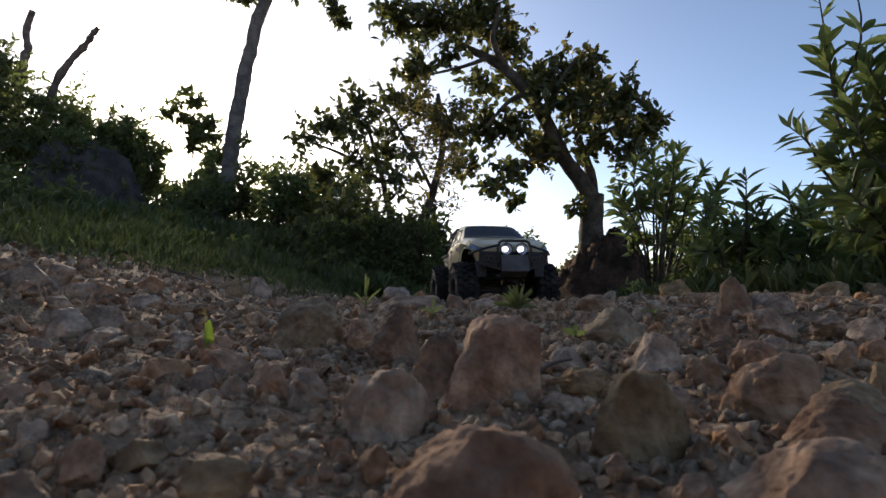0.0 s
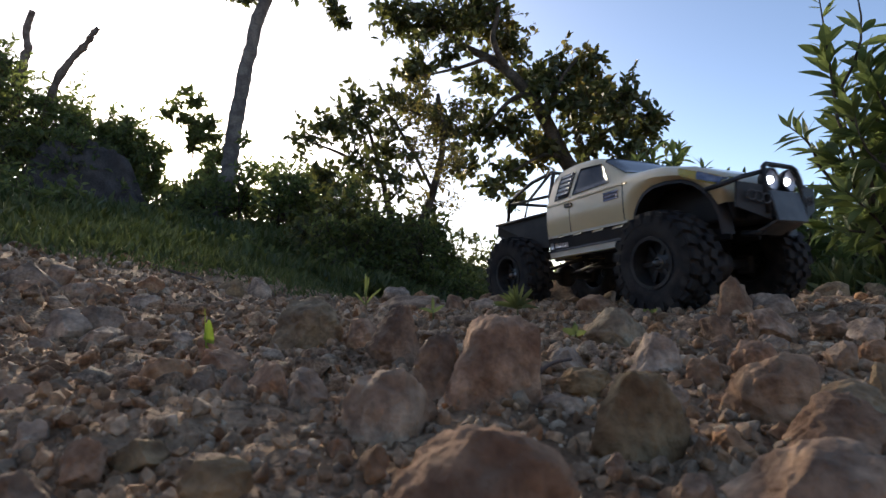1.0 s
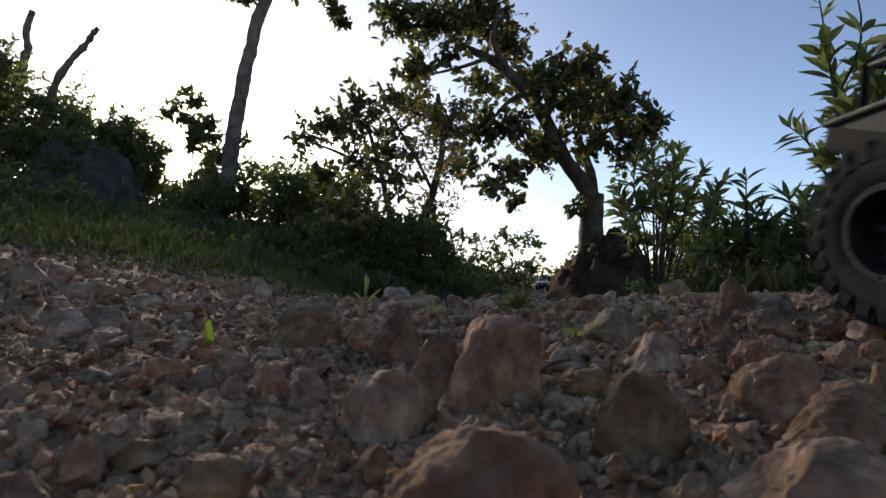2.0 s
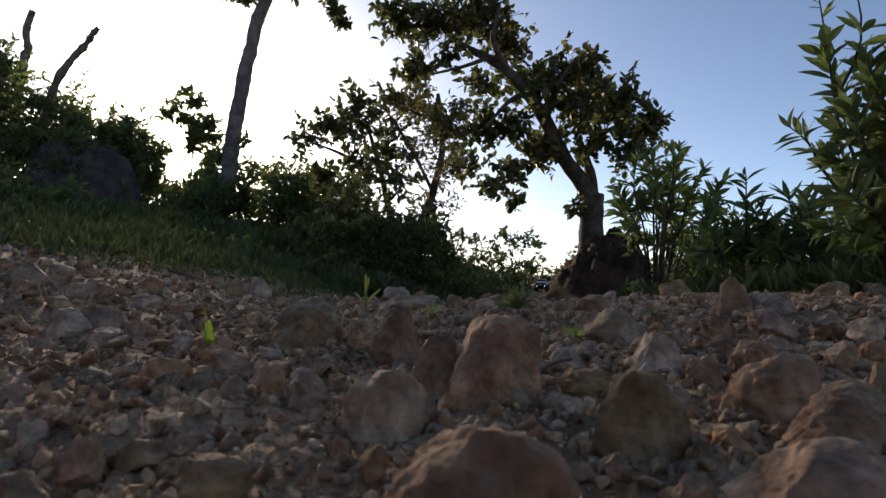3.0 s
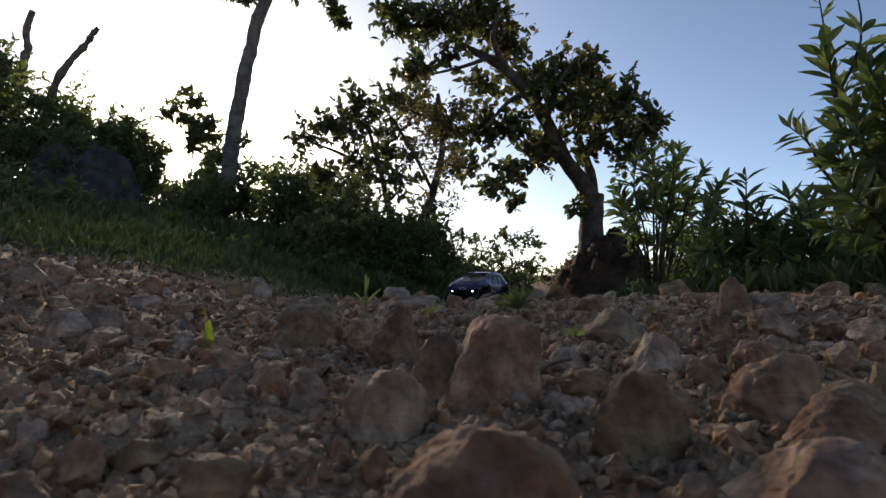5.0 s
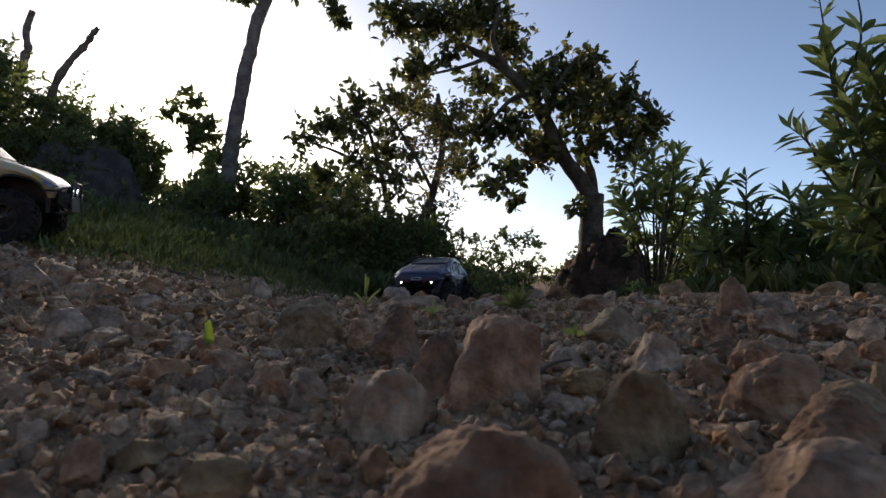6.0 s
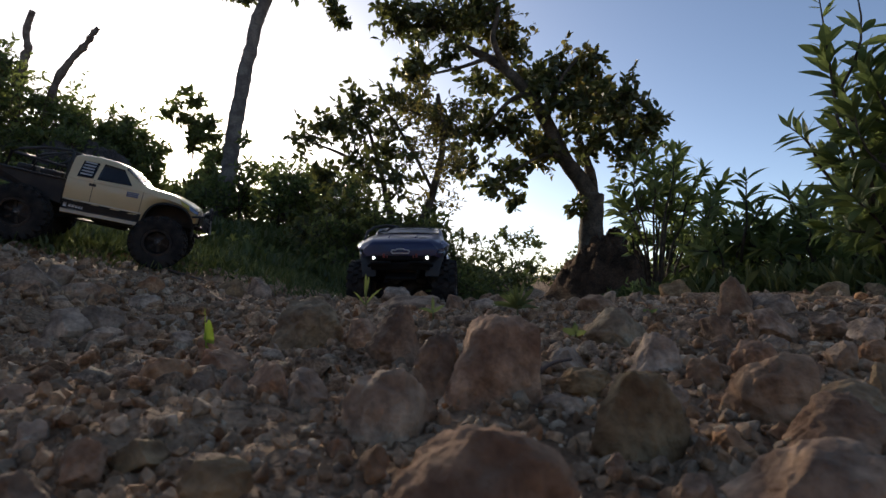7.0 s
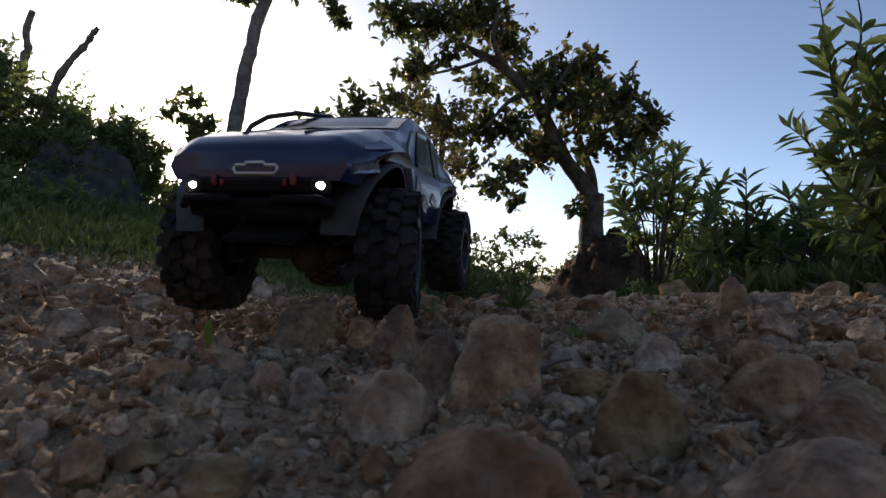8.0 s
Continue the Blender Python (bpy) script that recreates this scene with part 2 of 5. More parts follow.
def make_mound(cx, cy, rx, ry, height, crag, shoulder, material, label):
    """A heap of bare earth, steep at the top and crumbling towards its foot."""
    g, n, m = Geo(), 110, 44
    for j in range(m + 1):
        u = j / m
        for i in range(n):
            w = 2 * math.pi * i / n
            r = u * (1 + 0.22 * noise.noise(Vector((math.cos(w) * 1.5, math.sin(w) * 1.5, 3))))
            x, y = cx + rx * r * math.cos(w), cy + ry * r * math.sin(w)
            h = height * (1 - smoothstep(shoulder, 1.02, u))
            h += crag * (0.25 * (1 - u) * noise.noise(Vector((x * 3, y * 3, 1))) + 0.16 * noise.noise(Vector((x * 8, y * 8, 4))) * (1 - u * u) - 0.14 * abs(noise.noise(Vector((x * 15, y * 15, 7)))) * (1 - u * u) + 0.06 * noise.noise(Vector((x * 31, y * 31, 2))) * (1 - u * u))
            g.v.append((x, y, float(gz(x, y)) + float(h) + (-0.06 if j == m else 0.005)))
    for j in range(m):
        for i in range(n):
            q = (i + 1) % n
            g.f.append((j * n + i, j * n + q, (j + 1) * n + q, (j + 1) * n + i))
    tagged(new("earth_mound", g.mesh("earth_mound", material)), label, "mound", kind="structure")


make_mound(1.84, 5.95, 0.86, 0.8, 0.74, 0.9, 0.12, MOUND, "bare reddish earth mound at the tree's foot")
make_mound(-5.75, 8.3, 1.15, 0.5, 0.8, 0.9, 0.5, GREY_EARTH, "dark grey earth heap among the scrub")


# the low sun itself, far off behind the scrub
def low_sun():
    bm = bmesh.new()
    bmesh.ops.create_icosphere(bm, subdivisions=4, radius=1.7)
    me = bpy.data.meshes.new("sun")
    bm.to_mesh(me)
    bm.free()
    me.materials.append(SUN_GLOW)
    ob = new("sun", me)
    ob.location = Vector((-0.4374, 0.8774, 0.1981)) * 80
    tagged(ob, "glaring low sun behind the scrub", "sun", kind="structure")


low_sun()


# ---- plants ----
def add_leaf(g, p, d, up, length, width, fold=0.25, droop=0.15):
    """One leaf of six points, folded along its rib: from p along d."""
    side = d.cross(up)
    side = side.normalized() if side.length > 1e-4 else Vector((1, 0, 0))
    n = side.cross(d)
    k = len(g.v)
    h = width / 2
    tip = p + d * length - n * droop * length
    for a, b, c in ((0.3, h * 0.85, 0), (0.68, h * 0.8, 0.06)):
        q = p + d * a * length - n * c * length
        g.v.append(tuple(q + side * b + n * b * fold))
        g.v.append(tuple(q - side * b + n * b * fold))
    g.v.append(tuple(p))
    g.v.append(tuple(tip))
    g.f.append((k + 4, k, k + 2, k + 5))
    g.f.append((k + 4, k + 5, k + 3, k + 1))


def rand_way(rng, flat=1.0):
    v = Vector((rng.gauss(0, 1), rng.gauss(0, 1), rng.gauss(0, 1) * flat))
    return v.normalized() if v.length > 1e-6 else Vector((0, 0, 1))


def clump(leaves, twigs, rng, c, r, n, length, width, per=7, flat=0.8, rise=0.2, spread=1.0, twig=0.004):
    """A clump of short twigs with leaves along them round the point c."""
    c = Vector(c)
    for _ in range(max(1, n // per)):
        a = c + rand_way(rng, flat) * r * rng.uniform(0.05, 0.75)
        d = (rand_way(rng, flat) + (a - c) / max(r, 1e-3) * 0.8 + Vector((0, 0, rise))).normalized()
        reach = r * rng.uniform(0.3, 0.65)
        b = a + d * reach
        twigs.tube([a - d * reach * 0.4, a, b], [twig, twig * 0.8, twig * 0.4], 3, False)
        for i in range(per):
            u = (i + rng.random()) / per
            w = (d * 0.5 + rand_way(rng) * spread).normalized()
            k = rng.uniform(0.65, 1.15)
            add_leaf(leaves, a.lerp(b, u) + w * 0.004, w, rand_way(rng) + Vector((0, 0, 0.8)), length * k, width * k, rng.uniform(0.05, 0.5), rng.uniform(0, 0.3))


def limb(g, pts, r0, r1, sides=9, rough=0.12, seed=0):
    """A tapered, slightly knotty limb through the points."""
    pts = [Vector(p) for p in pts]
    out, rad = [], []
    m = 6
    for i in range(len(pts) - 1):
        p0, p1, p2, p3 = pts[max(i - 1, 0)], pts[i], pts[i + 1], pts[min(i + 2, len(pts) - 1)]
        for k in range(m + (i == len(pts) - 2)):
            t = k / m
            out.append(0.5 * (2 * p1 + (p2 - p0) * t + (2 * p0 - 5 * p1 + 4 * p2 - p3) * t * t + (3 * p1 - p0 - 3 * p2 + p3) * t ** 3))
    for i, p in enumerate(out):
        u = i / (len(out) - 1)
        rad.append((r0 + (r1 - r0) * u) * (1 + rough * noise.noise(Vector((i * 0.5, seed, 2)))))
    g.tube(out, rad, sides)


def plant(name, label, category, base, group=""):
    ob = new(name)
    ob.location = base
    return tagged(ob, label, category, group)


def local(geo, base):
    b = Vector(base)
    geo.v = [(x - b[0], y - b[1], z - b[2]) for x, y, z in geo.v]
    return geo


def finish(ob, base, wood, bark, leaves, leaf, twigs, other=None, other_leaf=None):
    part("trunk", local(wood, base), bark, ob, "dark rough bark")
    if leaves.v:
        part("crown", local(leaves, base), leaf, ob, "small green leaves with gaps of sky", smooth=False)
    if other and other.v:
        part("crown", local(other, base), other_leaf, ob, "leaves turning yellow and brown", smooth=False)
    if twigs.v:
        tagged(part("branchwork", local(twigs, base), bark, ob, smooth=False), "thin bare twigs among the leaves", kind="stuff")


def big_tree():
    """The crooked broad-leaved tree on the mound: a short trunk that forks low."""
    rng = random.Random(3)
    y = 6.0
    base = (1.68, y, 0.3)
    wood, leaves, brown, twigs = Geo(), Geo(), Geo(), Geo()
    limb(wood, [(1.66, y, 0.2), (1.68, y, 0.5), (1.7, y, 0.85), (1.72, y, 1.12)], 0.15, 0.125, 14, 0.07, 1)
    limb(wood, [(1.72, y, 1.05), (1.55, y - 0.05, 1.3), (1.37, y - 0.1, 1.52), (1.15, y - 0.2, 1.92), (0.93, y - 0.3, 2.2), (0.74, y - 0.3, 2.42), (0.5, y - 0.25, 2.62), (0.2, y - 0.2, 2.8), (-0.1, y - 0.2, 3.1)], 0.105, 0.03, 10, 0.15, 2)
    limb(wood, [(1.72, y, 1.05), (1.73, y + 0.1, 1.35), (1.68, y + 0.2, 1.65), (1.6, y + 0.25, 2.0), (1.62, y + 0.2, 2.5)], 0.075, 0.02, 8, 0.15, 3)
    limb(wood, [(1.15, y - 0.2, 1.92), (1.28, y - 0.3, 2.3), (1.5, y - 0.3, 2.6)], 0.05, 0.012, 7, 0.1, 4)
    limb(wood, [(1.68, y + 0.2, 1.65), (1.95, y + 0.1, 1.9), (2.25, y, 2.0)], 0.04, 0.012, 7, 0.1, 5)
    limb(wood, [(0.93, y - 0.3, 2.2), (0.7, y - 0.4, 2.05), (0.45, y - 0.45, 1.75)], 0.04, 0.01, 7, 0.1, 6)
    limb(wood, [(0.74, y - 0.3, 2.42), (0.55, y - 0.4, 2.75), (0.6, y - 0.4, 3.1), (0.5, y - 0.4, 3.5)], 0.045, 0.012, 7, 0.1, 7)
    limb(wood, [(0.5, y - 0.25, 2.62), (0.2, y - 0.4, 2.45), (-0.25, y - 0.5, 2.3)], 0.03, 0.008, 6, 0.1, 8)
    limb(wood, [(1.37, y - 0.1, 1.52), (1.1, y - 0.3, 1.5), (0.75, y - 0.4, 1.3)], 0.035, 0.008, 6, 0.1, 9)
    rows = ("-0.15 3.0 .45|.35 3.15 .42|-.52 3.05 .3|.75 2.9 .3|-.42 2.62 .2|-.3 2.22 .26|.42 2.35 .24|.95 2.6 .32|1.27 2.5 .3|1.6 2.6 .3|1.78 2.35 .32|"
            "2.05 2.3 .3|2.24 2.1 .2|2.3 1.8 .26|1.9 2.0 .36|1.45 2.05 .36|1.08 2.18 .28|.75 1.85 .32|.42 1.9 .32|1.72 1.68 .3|1.12 1.55 .26|.74 1.4 .26|.55 1.14 .17|"
            "2.03 1.55 .26|1.5 .95 .12|.85 1.1 .13|.1 2.6 .2|.1 1.75 .25|.3 1.5 .25|1.3 1.85 .22|.0 1.95 .2|2.35 1.95 .16|-.3 2.8 .25|.6 3.25 .3")
    for i, row in enumerate(rows.split("|")):
        x, z, r = (float(a) for a in row.split())
        c = (x, y + rng.uniform(-0.45, 0.45), z)
        turned = i in (3, 9, 10, 11, 20)
        clump(brown if turned else leaves, twigs, rng, c, r * 1.12, int(2500 * r * r) + 30, 0.1, 0.066, 6, 0.85, 0.1)
        if turned:
            clump(leaves, twigs, rng, c, r * 1.1, int(1300 * r * r), 0.1, 0.062, 6, 0.85, 0.1)
    ob = plant("tree", "crooked broad-leaved tree leaning from an earth mound", "tree", base)
    finish(ob, base, wood, BARK, leaves, LEAF_BROAD, twigs, brown, LEAF_BROWN)


def mid_tree():
    """The lower, bushy tree beside it, hung with dry climbers."""
    rng = random.Random(5)
    y = 5.2
    base = (-0.35, y, float(gz(-0.35, y)))
    wood, leaves, brown, twigs = Geo(), Geo(), Geo(), Geo()
    limb(wood, [(-0.2, y, -0.05), (-0.25, y, 0.5), (-0.1, y, 1.0), (0.0, y, 1.5), (-0.05, y, 2.0)], 0.06, 0.02, 8, 0.15, 1)
    limb(wood, [(-0.3, y, 0.2), (-0.5, y, 0.7), (-0.62, y, 1.2), (-0.75, y, 1.65)], 0.05, 0.015, 8, 0.15, 2)
    limb(wood, [(-0.62, y, 1.1), (-0.95, y, 1.35), (-1.3, y, 1.5)], 0.028, 0.008, 6, 0.1, 3)
    limb(wood, [(-0.1, y, 1.0), (-0.3, y, 1.4), (-0.55, y, 1.8), (-0.72, y, 1.9)], 0.02, 0.006, 6, 0.1, 4)
    limb(wood, [(-0.05, y, 1.7), (-0.35, y, 1.84), (-0.6, y, 1.9)], 0.012, 0.004, 5, 0.1, 5)
    rows = ("-1.38 1.5 .26|-1.1 1.58 .24|-.75 1.56 .3|-.52 1.6 .22|-.8 1.2 .28|-1.15 1.05 .24|-.45 1.0 .3|-.1 1.45 .28|0 1.1 .26|-.3 .6 .3|-.75 .6 .36|-1.05 .7 .26|"
            "-.12 .85 .28|-.5 .3 .3|-.1 .4 .22|-.95 .35 .3|-.25 1.75 .2|.1 1.5 .22|-.3 1.25 .25|-.62 1.4 .22|-.2 .15 .25|-1.3 .5 .25|-.25 1.98 .2|-.06 1.62 .2|.1 1.3 .2|-.36 1.68 .18|-.5 1.85 .16|.15 1.75 .18|-.82 1.72 .18|-1.0 1.62 .16")
    for i, row in enumerate(rows.split("|")):
        x, z, r = (float(a) for a in row.split())
        c = (x, y + rng.uniform(-0.35, 0.35), z + 0.06)
        turned = i in (7, 8, 12, 16, 17, 18, 22, 23, 24, 25, 27)
        clump(brown if turned else leaves, twigs, rng, c, r * 1.1, int(2300 * r * r) + 30, 0.058 if turned else 0.085, 0.03 if turned else 0.048, 6, 0.85, 0.15)
    ob = plant("tree", "low bushy tree with dry climbers in its crown", "tree", base)
    finish(ob, base, wood, BARK, leaves, LEAF_BROAD, twigs, brown, LEAF_BROWN)


def slim_tree():
    """The bare, slightly bowed trunk by the sun; its leaves begin at the top."""
    rng = random.Random(8)
    y = 9.2
    base = (-3.88, y, float(gz(-3.88, y)) - 0.1)
    wood, leaves, twigs = Geo(), Geo(), Geo()
    limb(wood, [(-3.95, y, base[2]), (-3.87, y, 1.68), (-3.77, y, 2.13), (-3.74, y, 2.54), (-3.685, y, 3.0), (-3.6, y, 3.51), (-3.53, y, 4.0), (-3.45, y, 4.31), (-3.36, y, 4.81), (-3.2, y, 5.24), (-3.0, y, 5.88), (-2.85, y, 6.5)], 0.15, 0.095, 14, 0.22, 1)
    limb(wood, [(-3.2, y, 5.2), (-3.6, y, 5.36), (-3.9, y, 5.6)], 0.045, 0.014, 6, 0.1, 2)
    limb(wood, [(-3.0, y, 5.88), (-2.4, y, 5.5), (-1.85, y, 5.02)], 0.04, 0.01, 6, 0.1, 3)
    for x, z, r in ((-3.55, 5.24, 0.18), (-3.85, 5.4, 0.25), (-1.95, 5.0, 0.18), (-1.75, 4.75, 0.14), (-2.0, 5.2, 0.25), (-2.65, 5.35, 0.22)):
        clump(leaves, twigs, rng, (x, y, z), r, 70, 0.14, 0.09, 5)
    ob = plant("tree", "slim bowed tree trunk, bare up to its first leaves", "tree", base)
    finish(ob, base, wood, PALE_BARK, leaves, LEAF_BROAD, twigs)


def bush(name, label, base, shape, rng, leaf, length, width, per=7, dense=1500, stems=5, rise=0.5, flat=0.8, twig=0.003, depth=0.3, spread=1.0, group="scrub"):
    """A many-stemmed bush; shape holds clumps as 'across up radius|...' from its base."""
    wood, leaves, twigs = Geo(), Geo(), Geo()
    b = Vector(base)
    clumps = [tuple(float(a) for a in row.split()) for row in shape.split("|")]
    for i, (x, z, r) in enumerate(clumps):
        c = b + Vector((x, rng.uniform(-depth, depth), z))
        if i < stems or rng.random() < 0.4:
            limb(wood, [b + Vector((x * 0.15, 0, -0.03)), b.lerp(c, 0.5) + Vector((-x * 0.15, 0, z * 0.08)), c], 0.008 + z * 0.006, 0.003, 5, 0.1, i)
        clump(leaves, twigs, rng, c, r * 1.1, int(dense * r * r) + 14, length, width, per, flat, rise, spread, twig)
    ob = plant(name, label, "bush", base, group)
    finish(ob, base, wood, BARK, leaves, leaf, twigs)
    return ob


def long_leaf(g, p, d, up, length, width, fold, curl):
    """A narrow leaf of six stations, folded along its rib and curling over towards its tip."""
    side = d.cross(up)
    side = side.normalized() if side.length > 1e-4 else Vector((1, 0, 0))
    n = side.cross(d)
    k, h = len(g.v), width / 2
    for i, w in enumerate((0.12, 0.7, 1.0, 0.92, 0.55, 0.04)):
        u = i / 5
        q = p + d * length * u * (1 - 0.15 * curl * u) - n * curl * length * u * u
        g.v.extend([tuple(q + side * h * w + n * h * w * fold), tuple(q), tuple(q - side * h * w + n * h * w * fold)])
    for i in range(5):
        a = k + i * 3
        g.f.append((a, a + 1, a + 4, a + 3))
        g.f.append((a + 1, a + 2, a + 5, a + 4))


def spray(leaves, twigs, rng, a, b, n, length, width):
    """An upright shoot from a to b: leaves crowd round its tip and thin out below."""
    a, b = Vector(a), Vector(b)
    d = (b - a).normalized()
    bend = rand_way(rng, 0.2) * 0.1 * (b - a).length
    pts = [a.lerp(b, u) + bend * math.sin(u * 3.1) for u in (0, 0.25, 0.5, 0.75, 1)]
    twigs.tube(pts, [0.005, 0.0045, 0.0035, 0.0028, 0.0018], 5, False)
    s = d.cross(Vector((0, 1, 0.1))).normalized()
    t = d.cross(s)
    for i in range(n):
        u = 0.12 + 0.88 * rng.random() ** 0.6
        w = 2.4 * i + rng.uniform(-0.8, 0.8)
        lift = rng.uniform(0.25, 1.1) + 1.5 * max(0, u - 0.75)
        out = (d * lift + (math.cos(w) * s + math.sin(w) * t) * rng.uniform(0.7, 1.1)).normalized()
        k = rng.uniform(0.55, 1.2) * (1.12 - 0.35 * u)
        p = a.lerp(b, u) + bend * math.sin(u * 3.1)
        long_leaf(leaves, p, out, d + rand_way(rng) * 0.5, length * k, width * k * rng.uniform(0.8, 1.15), rng.uniform(0.1, 0.6), rng.uniform(-0.1, 0.45))


def shoot_shrub(base, shoots, seed, length, width, label, n=12):
    """A shrub of upright leafy shoots; shoots: 'across up tip_across tip_up|...' from its base."""
    rng = random.Random(seed)
    wood, leaves, twigs = Geo(), Geo(), Geo()
    b = Vector(base)
    for i, row in enumerate(shoots.split("|")):
        x0, z0, x1, z1, *few = (float(a) for a in row.split())
        k = few[0] if few else 1.0
        dy = rng.uniform(-0.15, 0.15) * k
        p, q = b + Vector((x0, dy, z0)), b + Vector((x1, dy + rng.uniform(-0.08, 0.08) * k, z1))
        limb(wood, [b + Vector((x0 * 0.2, 0, -0.03)), b.lerp(p, 0.6) + Vector((0, 0, 0.02)), p], 0.008, 0.004, 6, 0.1, i)
        spray(leaves, twigs, rng, p, q, int(n * k * (q - p).length / 0.3) + 5, length, width)
        for _ in range(2 if k >= 1 else 0):
            u = rng.uniform(0.0, 0.6)
            m = p.lerp(q, u)
            e = m + Vector((rng.uniform(-0.1, 0.1), rng.uniform(-0.12, 0.12), rng.uniform(0.0, 0.08)))
            spray(leaves, twigs, rng, m, e, n // 3 + 2, length * 0.9, width * 0.9)
    ob = plant("shrub", label, "shrub", base, "shrubs by the track")
    finish(ob, base, wood, BARK, leaves, LEAF_SHRUB, twigs)


def grass_patch():
    """Tufts of grass on the bank and the verge, as one sheet of blades."""
    rng = random.Random(11)
    g = Geo()

    def tuft(x, y, n, h):
        z = on_ground(x, y) - 0.005
        for _ in range(n + 3):
            p = Vector((x + rng.gauss(0, 0.035), y + rng.gauss(0, 0.035), z))
            d = Vector((rng.gauss(0, 0.6), rng.gauss(0, 0.6), 1)).normalized()
            add_leaf(g, p, d, rand_way(rng), h * rng.uniform(0.35, 1.7), 0.0025 + h * 0.013, 0.3, rng.uniform(0, 0.5))

    for _ in range(5800):
        y = rng.uniform(1.2, 5.5)
        bend = float(np.interp(y, (1.2, 1.5, 2.5, 4.4, 7), (0, 0, 0.15, 0.5, 1.3)))
        s = 0.65 * max(0, 1.8 - y) + rng.gammavariate(1.8, 0.55)
        tuft(bend - 0.42 - s, y, 7, min(0.11, 0.022 + 0.035 * s) * min(1, 0.25 + 0.3 * y))
    for _ in range(2200):
        y = rng.uniform(1.35, 4.5)
        bend = float(np.interp(y, (1.2, 1.5, 2.5, 4.4, 7), (0, 0, 0.15, 0.5, 1.3)))
        s = 0.05 + 0.5 * max(0, 1.9 - y) + abs(rng.gauss(0, 0.7))
        tuft(bend + 0.75 + s, y, 6, min(0.13, 0.05 + 0.05 * s))
    for _ in range(3600):
        y = rng.uniform(5.0, 10.5)
        bend = float(np.interp(y, (4.4, 7, 12), (0.5, 1.3, 3.2)))
        tuft(bend - 0.9 - rng.gammavariate(2.2, 1.0), y, 8, rng.uniform(0.07, 0.16))
    for _ in range(3000):
        y = rng.uniform(2.6, 7.5)
        bend = float(np.interp(y, (1.2, 1.5, 2.5, 4.4, 7, 12), (0, 0, 0.15, 0.5, 1.3, 3.2)))
        tuft(bend - 0.36 - rng.gammavariate(1.5, 0.45), y, 7, rng.uniform(0.04, 0.1))
    tagged(new("grass", g.mesh("grass", GRASS, False)), "short green grass tufts on the bank", "grass", kind="stuff")


def dead_stump(pts, r0, r1, seed):
    base = pts[0]
    g = Geo()
    limb(g, pts, r0, r1, 11, 0.5, seed)
    ob = new("dead_trunk", local(g, base).mesh("dead_trunk", DEAD_WOOD))
    ob.location = base
    tagged(ob, "bare broken dead trunk standing in the scrub", "dead tree", "dead trunks")


